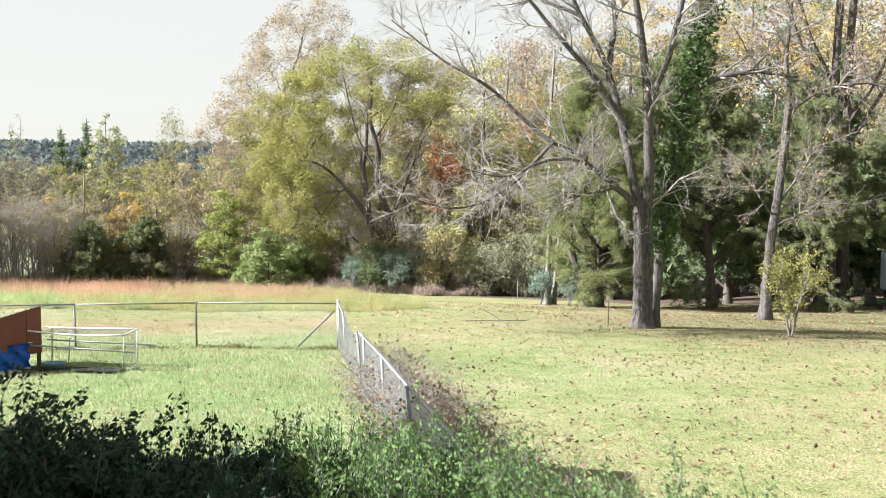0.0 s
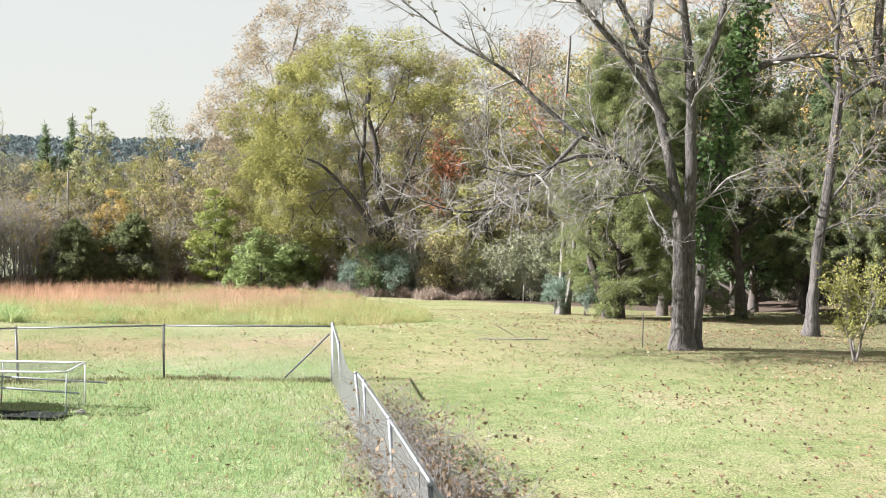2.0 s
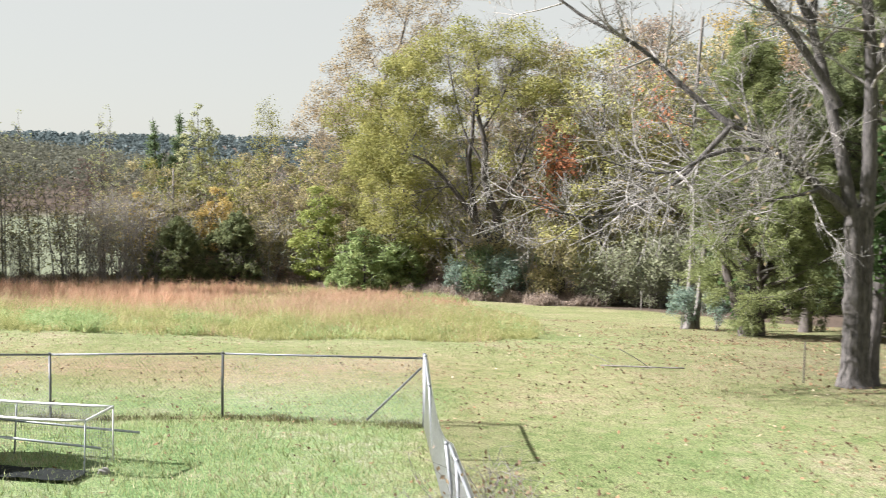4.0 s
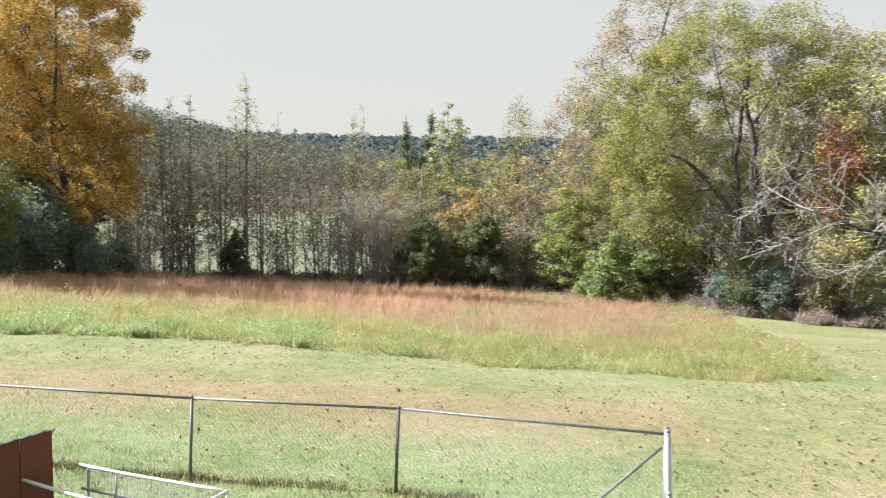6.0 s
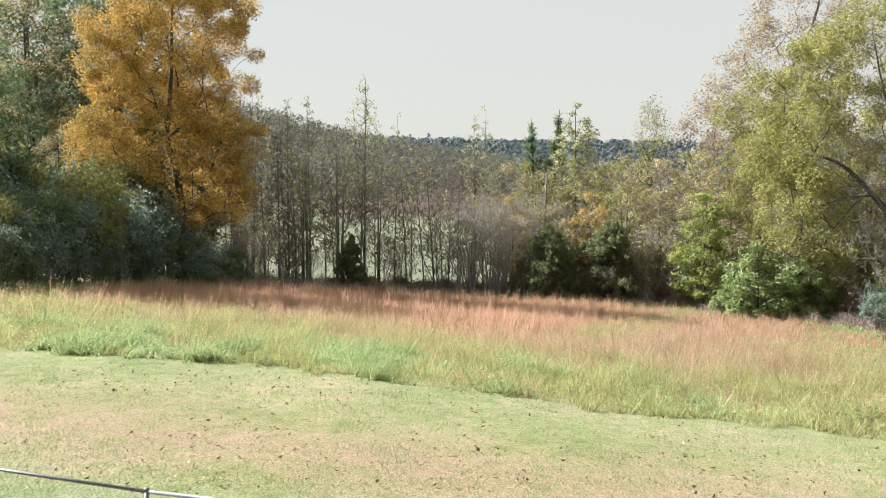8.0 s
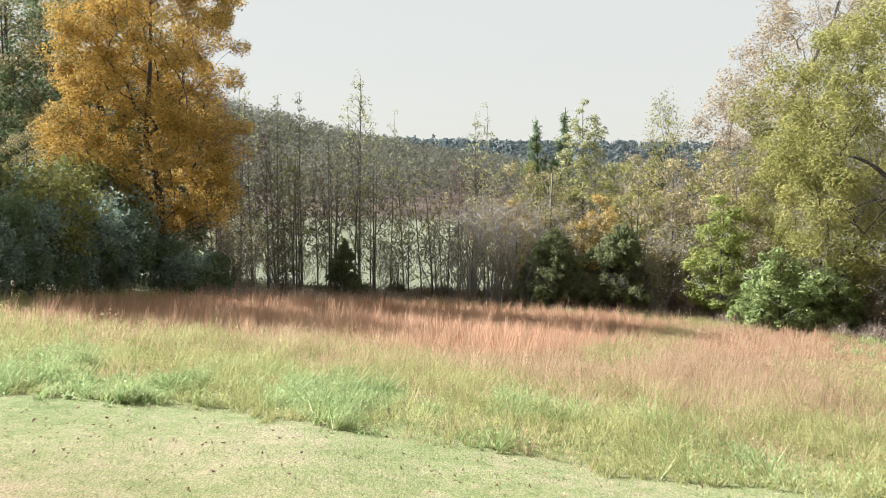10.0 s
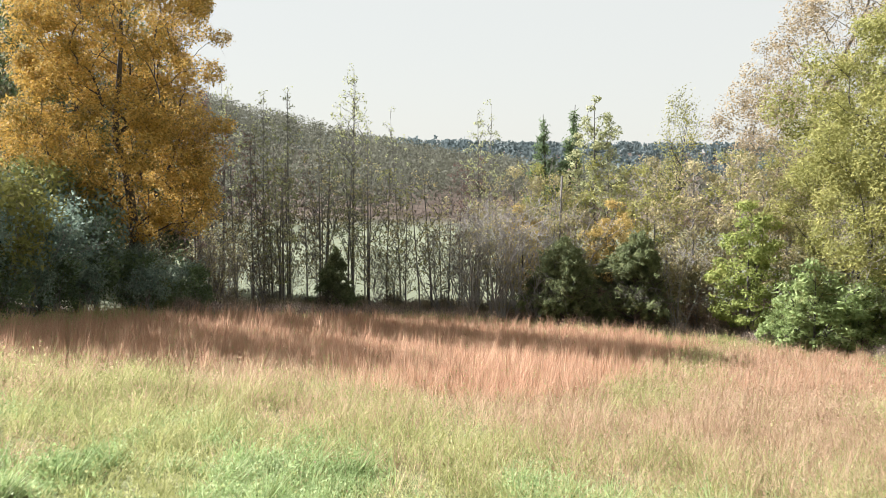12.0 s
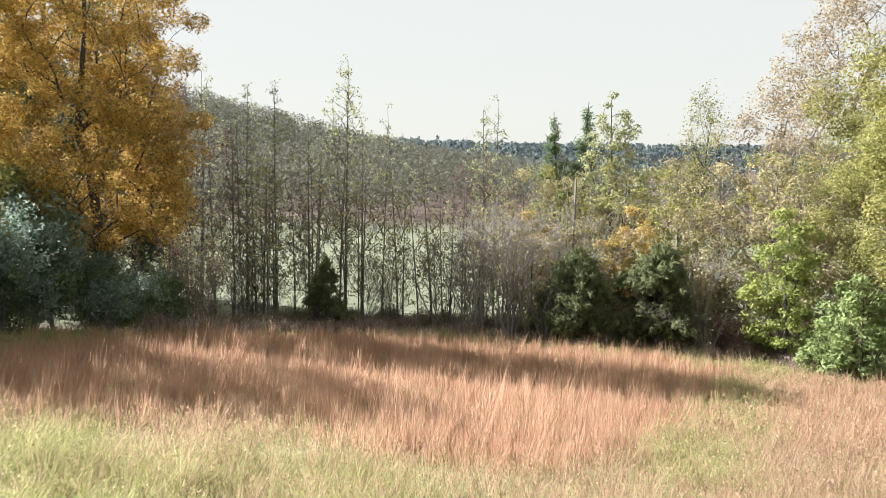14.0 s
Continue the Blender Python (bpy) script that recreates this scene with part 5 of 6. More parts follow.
def sapling():
    """The small many-stemmed shrub at the shade's edge."""
    tr, br, cr = tree_parts(210, 2.45, 0.035, 0.28, "vase", 1.15, 34, 7, 3, "pale", "olive", 3600, 0.08, 46, 0.4, 0.25, 0.09, stems=5, sides=6, twig_r=0.005)
    e = plant((tr, br, cr), "shrub", 9.8, 33.3, "small many-stemmed shrub with yellow-green leaves", "shrub", crown_label="yellow-green drooping leaves")
    return e


sapling()

# ---- wooded hills and the far side of the field ----
def far_woods(name, label, count, place, leaf, seed, size, height, per=16):
    g = np.random.default_rng(seed)
    x, y = place(g, count)
    z = ground_z(x, y)
    h = height * g.uniform(0.8, 1.1, count)
    C = np.repeat(np.stack([x, y, z], -1), per, axis=0)
    hh = np.repeat(h, per)
    u = g.random(len(C)) ** 0.7
    rr = hh * 0.34 * np.sqrt(np.clip(1 - (2 * u - 1.05) ** 2, 0.05, 1)) * np.sqrt(g.random(len(C)))
    a = g.uniform(0, 2 * np.pi, len(C))
    C = C + np.stack([rr * np.cos(a), rr * np.sin(a), hh * (0.12 + 0.88 * u)], -1)
    A = unit(g.normal(0, 1, C.shape))
    B = unit(np.cross(A, g.normal(0, 1, C.shape)))
    s = (size * g.uniform(0.6, 1.4, len(C)))[:, None]
    v = np.stack([C - A * s / 2 + B * s * 0.35, C + A * s / 2, C - A * s / 2 - B * s * 0.35], 1).reshape(-1, 3)
    return tagged(put(name, mesh_of(name, v, np.arange(len(v)).reshape(-1, 3), LEAF[leaf]), None, label, "stuff"), category="woods")


def on_hill(cx, cy, sx, sy):
    return lambda g, n: (cx + sx * g.uniform(-1.5, 1.5, n), cy + sy * g.uniform(-1.6, 0.6, n))


far_woods("hill_woods", "brown and green woods on the near hill", 4200, on_hill(-310, 270, 120, 110), "farbrown", 301, 0.65, 12, 70)
far_woods("hill_woods", "brown and green woods on the near hill", 1500, on_hill(-420, 120, 120, 150), "farbrown", 302, 1.4, 12, 24)
# ridge leaves carry the haze in their blue-grey colour
far_woods("ridge_woods", "dark woods along the far ridge, tinted with haze", 5200, on_hill(-200, 900, 620, 120), "hazeblue", 303, 2.4, 8, 24)
far_woods("ridge_woods", "dark woods along the far ridge, tinted with haze", 1400, on_hill(-700, 700, 300, 200), "hazeblue", 304, 4.0, 12, 12)
far_woods("field_woods", "mixed trees on the field's far side", 520, lambda g, n: (g.uniform(-260, 160, n), 300 + g.normal(0, 22, n)), "farbrown", 305, 0.9, 11, 60)


# ---- yard things: fence, hutch, run, hedge, odds and ends ----
GALV = mat_plain("galvanised_steel", (0.10, 0.105, 0.11), (0.21, 0.215, 0.22), 9.0, 0.55, 0.3)
# sun-facing side fence: the sun's brightness is put into these paler colours
GALV_SUNLIT = mat_plain("sunlit_galvanised_steel", (0.201, 0.212, 0.223), (0.307, 0.321, 0.336), 9.0, 0.5, 0.25)
WIRE_SUNLIT = mat_plain("sunlit_chain_wire", (0.5, 0.51, 0.52), (0.7, 0.71, 0.72), 5.0, 0.5, 0.2)
WIRE = mat_plain("chain_wire", (0.135, 0.14, 0.144), (0.216, 0.221, 0.225), 5.0, 0.5, 0.3)
PIPE = mat_plain("white_pipe", (0.66, 0.66, 0.64), (0.82, 0.82, 0.80), 6.0, 0.45)
PIPE_GREY = mat_plain("grey_pipe", (0.30, 0.33, 0.35), (0.46, 0.49, 0.50), 6.0, 0.5)
RED_WOOD = mat_plain("red_brown_paint", (0.125, 0.032, 0.018), (0.215, 0.062, 0.034), 7.0, 0.65, 0.0, (1.0, 1.0, 0.25), 0.004)
DARK_WOOD = mat_plain("dark_wood", (0.05, 0.035, 0.025), (0.13, 0.09, 0.065), 10.0, 0.85, 0.0, (3.0, 3.0, 0.4), 0.004)
OLD_WOOD = mat_plain("grey_wood", (0.22, 0.19, 0.16), (0.44, 0.40, 0.35), 8.0, 0.85, 0.0, (3.0, 3.0, 0.4), 0.004)
TIN = mat_plain("roof_tin", (0.42, 0.42, 0.40), (0.66, 0.66, 0.64), 5.0, 0.5, 0.4)
TARP = mat_plain("blue_tarp", (0.008, 0.11, 0.52), (0.02, 0.24, 0.78), 9.0, 0.4, 0.0, None, 0.02)
BLUE_TUB = mat_plain("faded_blue_plastic", (0.10, 0.19, 0.24), (0.17, 0.28, 0.33), 6.0, 0.5)
RUBBER = mat_plain("black_mat", (0.008, 0.013, 0.011), (0.02, 0.028, 0.024), 12.0, 0.95)
ROCK = mat_plain("pale_rock", (0.24, 0.23, 0.21), (0.42, 0.41, 0.38), 7.0, 0.9, 0.0, None, 0.02)
PALE_BLUE = mat_plain("pale_blue_siding", (0.40, 0.47, 0.58), (0.52, 0.60, 0.72), 4.0, 0.55)
BLACK_PL = mat_plain("black_plastic", (0.012, 0.012, 0.013), (0.03, 0.03, 0.032), 8.0, 0.5)
GREEN_PT = mat_plain("green_paint", (0.03, 0.11, 0.06), (0.06, 0.18, 0.10), 8.0, 0.5)
WALL_MAT = mat_plain("house_siding", (0.45, 0.43, 0.40), (0.62, 0.60, 0.56), 3.0, 0.7, 0.0, (0.3, 0.3, 6.0), 0.01)
ROOF_MAT = mat_plain("roof_shingle", (0.06, 0.058, 0.055), (0.15, 0.145, 0.14), 12.0, 0.9, 0.0, None, 0.01)


def box_bm(sx, sy, sz, bevel=0.006, at=(0, 0, 0)):
    bm = bmesh.new()
    bmesh.ops.create_cube(bm, size=1.0, matrix=Matrix.Translation(at) @ Matrix.Diagonal((sx, sy, sz, 1)))
    if bevel:
        bmesh.ops.bevel(bm, geom=bm.edges[:], offset=bevel, segments=1, affect="EDGES")
    return bm


def rod(name, points, radius, material, parent, k=8, label="", n=0):
    """A round bar through the points, in the parent's space."""
    P = (curve_line(points, n) if n else np.array(points, float))[None]
    R = np.full(P.shape[:2], radius)
    v, f = tubes(P, R, k)
    m = len(P[0])
    bm = bmesh.new()
    bv = [bm.verts.new(p) for p in v]
    for q in f:
        bm.faces.new([bv[i] for i in q])
    bm.faces.new(bv[:k][::-1])
    bm.faces.new(bv[(m - 1) * k:])
    return part(name, bm, material, parent, label, True)


def strands(name, lines, radius, material, parent, label=""):
    """Many thin straight wires in one mesh."""
    P = np.array(lines, float)
    v, f = tubes(P, np.full(P.shape[:2], radius), 3)
    return put(name, mesh_of(name, v, f, material), parent, label, "stuff")


FENCE_H = 1.22


def chain_mesh(name, a, b, parent, lean_a=0.0, lean_b=0.0, sag=0.0, h=FENCE_H, pitch=0.075, wire=0.0014, steel=None):
    """Woven wire between two posts: slanting wires both ways, with barbs above the rail."""
    a, b = np.array(a, float), np.array(b, float)
    L = np.linalg.norm(b[:2] - a[:2])
    lines = []
    hh = h - 0.06
    for d in (1, -1):
        u = -hh
        while u < L + hh:
            u0, u1 = (u, u + hh) if d > 0 else (u + hh, u)
            lo, hi = 0.0, 1.0
            for e0, de in ((u0, u1 - u0),):
                t0, t1 = sorted(((0 - e0) / de, (L - e0) / de))
                lo, hi = max(lo, t0), min(hi, t1)
            if hi > lo:
                pts = []
                for t in (lo, 0.5 * (lo + hi), hi):
                    s = (u0 + (u1 - u0) * t) / L
                    base = a + (b - a) * s
                    top = hh * (1 - sag * math.sin(math.pi * min(max(s, 0), 1)))
                    pts.append((base[0], base[1] + (lean_a + (lean_b - lean_a) * s) * top * t / h, base[2] + 0.05 + top * t + (0.03 if t == 1 else 0)))
                lines.append(pts)
            u += pitch
    return strands(name, lines, wire, steel or WIRE, parent, "woven galvanised wire")


def fence(name, label, posts, parent_at, skip=(), wire=0.0014, steel=(None, None), back=(0.0, 0.0)):
    tube_mat = steel[0] or GALV
    e = new(name)
    ox, oy = parent_at
    e.matrix_world = pose(ox, oy, gz(ox, oy))
    tagged(e, label, "fence")
    base = [(x - ox, y - oy, gz(x, y) - gz(ox, oy)) for x, y in posts]
    for i, (x, y, z) in enumerate(base):
        big = i == 0
        lean = 0.03 * math.sin(i * 2.3)
        post_ob = rod("post", [(x, y, z - 0.15), (x - 0.045 + lean * 0.3, y + 0.5 * back[not big], z + FENCE_H * 0.5), (x - 0.09 + lean, y + back[not big], z + FENCE_H + (0.07 if big else 0.0))], 0.036 if big else 0.026, tube_mat, e, 10)
        bm = bmesh.new()
        bmesh.ops.create_uvsphere(bm, u_segments=8, v_segments=5, radius=0.042 if big else 0.032,
                                  matrix=Matrix.Translation((x - 0.09 + lean, y + back[not big], z + FENCE_H + (0.075 if big else 0.02))) @ Matrix.Diagonal((1, 1, 0.8, 1)))
        part("post_cap", bm, tube_mat, post_ob, smooth=True)
    for i in range(len(base) - 1):
        a, b = np.array(base[i]), np.array(base[i + 1])
        sag = 0.22 if i in skip else 0.0
        if i not in skip:
            up, up_b = np.array([-0.08, back[i > 0], FENCE_H]), np.array([-0.08, back[1], FENCE_H])
            rod("top_rail", [tuple(a + up), tuple(b + up_b)], 0.021, tube_mat, e, 8)
        chain_mesh("wire_mesh", a + np.array([-0.04, 0, 0]), b + np.array([-0.04, 0, 0]), e, back[i > 0], back[1], sag, wire=wire, steel=steel[1])
    return e, base


CORNER = (-4.45, 27.05)
back_posts = [CORNER, (-8.4, 26.86), (-11.43, 25.88), (-15.0, 25.2), (-18.4, 24.8), (-21.7, 24.05), (-25.0, 23.3)]
back, bb = fence("chain_link_fence", "galvanised chain-link fence across the back lawn", back_posts, CORNER, back=(0.5, 0.24))
rod("brace", [(-0.14, 0.42, 1.05), (-1.2, 0.3, 0.0)], 0.022, GALV, back, 8)
side_y = [24.6, 20.75, 19.9, 16.9, 13.8, 10.7, 7.6, 4.4]
side_posts = [(-4.45 + 0.2476 * (27.05 - y) + (0.02 if i == 0 else 0), y) for i, y in enumerate([26.95] + side_y)]
side, sb = fence("chain_link_fence", "chain-link side fence with a sagging panel and dead vines", side_posts, side_posts[0], (1,), 0.0036, (GALV_SUNLIT, WIRE_SUNLIT), (0.45, 0.0))


def fence_row(count, seed):
    """Rough dark grass in a narrow strip below the back fence."""
    r = np.random.default_rng(seed)
    px, py = np.array([p[0] for p in back_posts])[::-1], np.array([p[1] for p in back_posts])[::-1]
    x = r.uniform(-25, -4.5, count)
    y = np.interp(x, px, py) + r.normal(0.08, 0.13, count) + 0.06 * np.sin(x * 3.1)
    h = r.uniform(0.04, 0.14, count) * np.clip(0.8 + 0.5 * wave(x, y, 2.3, 3), 0.3, 1.5)
    v, f = blades(r, x, y, h, r.uniform(0.015, 0.03, count), 0.9)
    tagged(put("rough_grass", mesh_of("rough_grass", v, f, GRASS_ROUGH), None, "dull rough grass along the fence foot", "stuff"), category="grass")


fence_row(9000, 65)


def vines(name, label, y0, y1, height, outward, stems, leafn, seed, leaf_mat):
    """Dead creeper over the side fence: wiry stems and curled leaves, thicker on the far side."""
    g = np.random.default_rng(seed)
    ys = g.uniform(y0, y1, stems)
    xs = -4.45 + 0.2476 * (27.05 - ys)
    side_off = g.normal(0.3, 0.14, stems) + outward * g.random(stems) ** 1.5
    S = np.stack([xs + side_off * 0.5, ys, ground_z(xs, ys)], -1)
    D = np.stack([0.5 * side_off + g.normal(0, 0.3, stems), g.normal(0, 0.5, stems), np.ones(stems)], -1)
    P, R = limbs(g, S, D, 1.1 * height * g.uniform(0.6, 1.4, stems), np.full(stems, 0.008), np.full(stems, 0.003), 9, 0.28, -1.0)
    S2, D2, r2, f2, p2 = shoots(g, P, R, 6, 0.2, 1.0, 55, 20)
    P2, R2 = limbs(g, S2, D2, g.uniform(0.2, 0.7, len(f2)), np.full(len(f2), 0.004), np.full(len(f2), 0.002), 4, 0.25, -0.6)
    x, y = float(-4.45 + 0.2476 * (27.05 - y0)), y0
    e = new(name)
    e.matrix_world = pose(x, y, gz(x, y))
    tagged(e, label, "vine")
    off = np.array([x, y, gz(x, y)])
    put("stem_tangle", mesh_of("stem_tangle", *join([tubes(P - off, R, 3), tubes((P2 - off)[:, ::2], R2[:, ::2], 3)]), BARK["twig"], True), e, "grey-brown wiry stems", "stuff")
    put("foliage", mesh_of("foliage", *leaves(g, P2 - off, leafn, 0.06, 0.062, 0.1, 0.7, corners=4), leaf_mat), e, "curled dry brown leaves", "stuff")
    return e


DRY = mat_leaf("dry_vine_leaf", [(0.0, (0.08, 0.058, 0.04)), (0.55, (0.22, 0.155, 0.1)), (0.85, (0.4, 0.3, 0.19)), (1.0, (0.55, 0.45, 0.33))], 0.3, 0.75, 0.8)
vines("dead_vines", "tangle of dead grey vines on the side fence", 17.0, 20.6, 1.15, 0.35, 220, 1300, 61, DRY)
vines("dead_vines", "brown dry creeper heaped over the side fence", 12.0, 17.0, 1.1, 0.6, 260, 4600, 62, DRY)
vines("dead_vines", "brown dry creeper heaped over the side fence", 6.5, 12.0, 1.1, 0.75, 220, 5200, 63, DRY)

# ---- red hutch with tin roof on posts ----
def hutch():
    x, y = -10.8, 22.6
    e = new("rabbit_hutch")
    turn = 51.0
    e.matrix_world = pose(x, y, gz(x, y), 0, 0, turn)
    tagged(e, "red-brown plywood hutch with a sloping tin roof on posts", "hutch")
    L, Dp, hr, hl, lo, fall = 1.85, 0.95, 1.47, 1.11, 0.46, 0.42
    def panel(name, pts, thick, material, label=""):
        bm = bmesh.new()
        f = bm.faces.new([bm.verts.new(p) for p in pts])
        r = bmesh.ops.extrude_face_region(bm, geom=[f])
        bmesh.ops.translate(bm, verts=[v for v in r["geom"] if isinstance(v, bmesh.types.BMVert)], vec=thick)
        bmesh.ops.recalc_face_normals(bm, faces=bm.faces[:])
        bmesh.ops.bevel(bm, geom=bm.edges[:], offset=0.004, segments=1, affect="EDGES")
        return part(name, bm, material, e, label)
    zl = lambda u: hr + (hl - hr) * (-u / L)
    panel("front_panel", [(-L, 0, lo), (-0.36, 0, lo), (-0.36, 0, zl(-0.36)), (-L, 0, hl)], (0, 0.02, 0), RED_WOOD)
    panel("corner_panel", [(-0.354, -0.006, lo - 0.1), (0, -0.006, lo - 0.1), (0, -0.006, hr), (-0.354, -0.006, zl(-0.354))], (0, 0.022, 0), RED_WOOD, "plain red-brown end panel")
    panel("side_panel", [(0, 0.02, lo), (0, Dp, lo), (0, Dp, hr - fall), (0, 0.02, hr)], (-0.02, 0, 0), RED_WOOD)
    panel("side_panel", [(-L, 0.024, lo), (-L, Dp, lo), (-L, Dp, hl - fall), (-L, 0.024, hl)], (0.02, 0, 0), RED_WOOD)
    panel("back_panel", [(-L, Dp, lo), (0, Dp, lo), (0, Dp, hr - fall), (-L, Dp, hl - fall)], (0, 0.02, 0), RED_WOOD)
    panel("floor_board", [(-L + 0.03, 0.03, lo + 0.02), (-0.03, 0.03, lo + 0.02), (-0.03, Dp - 0.01, lo + 0.02), (-L + 0.03, Dp - 0.01, lo + 0.02)], (0, 0, 0.02), DARK_WOOD)
    # corrugated tin that falls to the back, its waves showing at the front edge
    g = 60
    bm = bmesh.new()
    rows = []
    for v_ in (-0.05, Dp + 0.1):
        rows.append([bm.verts.new((-L - 0.06 + (L + 0.10) * i / g, v_, zl(-L - 0.06 + (L + 0.10) * i / g) - fall * v_ / Dp + 0.012 + 0.010 * math.sin(i * 2 * math.pi * 12 / g))) for i in range(g + 1)])
    for i in range(g):
        bm.faces.new([rows[0][i], rows[0][i + 1], rows[1][i + 1], rows[1][i]])
    bmesh.ops.solidify(bm, geom=bm.faces[:], thickness=0.006)
    part("roof", bm, TIN, e, "pale corrugated tin roof", True)
    for px, py, top in ((-0.05, 0.06, lo + 0.25), (-0.05, Dp - 0.05, lo + 0.25), (-L + 0.05, 0.06, lo + 0.25), (-L + 0.05, Dp - 0.05, lo + 0.25)):
        part("leg", box_bm(0.09, 0.05, top + 0.1, 0.004, (px, py + 0.0, (top - 0.1) / 2)), DARK_WOOD, e)
    part("latch", box_bm(0.10, 0.012, 0.02, 0.003, (-0.28, -0.014, lo + 0.18)), PIPE, e, "small white latch")
    return e


hutch()


def tarp():
    x, y = -11.55, 21.85
    e = new("blue_tarp")
    e.matrix_world = pose(x, y, gz(x, y), 0, 0, 40.6)
    tagged(e, "crumpled bright blue tarp hung below the hutch", "tarp")
    g = np.random.default_rng(8)
    bm = bmesh.new()
    nx, nz = 26, 16
    grid = [[bm.verts.new((-0.75 + 1.45 * i / nx + 0.03 * math.sin(j * 0.9), -0.09 + 0.05 * math.sin(i * 0.8 + j * 0.5) + 0.03 * math.sin(i * 1.9) - 0.12 * (1 - j / nz) ** 2 + g.normal(0, 0.008),
                          max(0.01, 0.02 + 0.60 * j / nz))) for i in range(nx + 1)] for j in range(nz + 1)]
    for j in range(nz):
        for i in range(nx):
            bm.faces.new([grid[j][i], grid[j][i + 1], grid[j + 1][i + 1], grid[j + 1][i]])
    bmesh.ops.solidify(bm, geom=bm.faces[:], thickness=0.004)
    part("sheet", bm, TARP, e, smooth=True)
    bm = bmesh.new()
    low = [[bm.verts.new((-0.7 + 1.4 * i / 20, -0.235 - 0.06 * j + 0.03 * math.sin(i * 0.8), 0.03 + 0.05 * (1 - j) + 0.015 * math.sin(i * 1.7))) for i in range(21)] for j in range(3)]
    for j in range(2):
        for i in range(20):
            bm.faces.new([low[j][i], low[j][i + 1], low[j + 1][i + 1], low[j + 1][i]])
    bmesh.ops.solidify(bm, geom=bm.faces[:], thickness=0.004)
    part("hem", bm, PIPE, e, "white underside of the turned-up hem", True)


tarp()


def run():
    """The light pipe-framed pen beside the hutch."""
    x, y = -9.8, 22.75
    e = new("pet_run")
    e.matrix_world = pose(x, y, gz(x, y))
    tagged(e, "low pen of white pipe and netting beside the hutch", "pen")
    yb, yf, xl, xr, zt = 0.42, -0.42, -1.15, 1.1, 0.85
    rod("top_rail", [(xl - 0.05, yf, zt + 0.07), (-0.2, yf, zt - 0.03), (xr, yf, zt - 0.01)], 0.022, PIPE, e, 8, "", 8)
    rod("top_rail", [(xl, yb, zt + 0.02), (-0.5, yb, zt + 0.0), (xr, yb, zt)], 0.022, PIPE, e, 8, "", 8)
    rod("end_rail", [(xr, yf, zt - 0.01), (xr, yb, zt)], 0.022, PIPE, e)
    rod("upright", [(xr, yb, zt), (xr - 0.02, yb, 0.0)], 0.015, PIPE, e)
    rod("upright", [(xr, yf, zt), (xr - 0.04, yf, 0.0)], 0.012, PIPE_GREY, e)
    rod("upright", [(-0.55, yb, zt), (-0.62, yb, 0.0)], 0.014, PIPE_GREY, e)
    rod("upright", [(xl + 0.15, yb, zt), (xl + 0.12, yb, 0.0)], 0.016, PIPE_GREY, e)
    rod("lower_rail", [(xl, yb + 0.03, 0.56), (xr + 0.42, yb + 0.03, 0.45)], 0.020, PIPE_GREY, e)
    rod("lower_rail", [(xl - 0.2, yf + 0.03, 0.58), (xr + 0.22, yf + 0.03, 0.43)], 0.020, PIPE_GREY, e)
    part("base_board", box_bm(2.1, 0.025, 0.05, 0.004, (-0.05, yf, 0.005)), OLD_WOOD, e, "thin grey base board")
    def net(name, o, u, v, nu, nv):
        o, u, v = np.array(o), np.array(u), np.array(v)
        ls = [[o + u * i / nu, o + u * i / nu + v * 0.5, o + u * i / nu + v] for i in range(nu + 1)] + [[o + v * j / nv, o + v * j / nv + u * 0.5, o + v * j / nv + u] for j in range(nv + 1)]
        strands(name, ls, 0.0013, WIRE, e, "fine wire netting")
    net("netting", (xr, yf, 0), (0, yb - yf, 0), (0, 0, zt), 16, 18)
    net("netting", (xl, yb, 0), (xr - xl, 0, 0), (0, 0, zt), 44, 18)
    net("netting", (xl, yf, zt), (xr - xl, 0, 0), (0, yb - yf, 0), 44, 16)
    return e


run()


def ground_mat():
    x, y = -9.85, 22.12
    e = new("ground_mat")
    e.matrix_world = pose(x, y, gz(x, y) + 0.06, 0, 0, 1.0)
    tagged(e, "black-green rubber mat lying below the pen", "mat")
    bm = bmesh.new()
    nx, ny = 16, 6
    grid = [[bm.verts.new((-1.15 + 2.3 * i / nx, -0.28 + 0.56 * j / ny, gz(x - 1.15 + 2.3 * i / nx, y - 0.36 + 0.72 * j / ny) - gz(x, y) + 0.008 * math.sin(i * 1.3 + j))) for i in range(nx + 1)] for j in range(ny + 1)]
    for j in range(ny):
        for i in range(nx):
            bm.faces.new([grid[j][i], grid[j][i + 1], grid[j + 1][i + 1], grid[j + 1][i]])
    bmesh.ops.solidify(bm, geom=bm.faces[:], thickness=-0.012)
    part("sheet", bm, RUBBER, e)


ground_mat()


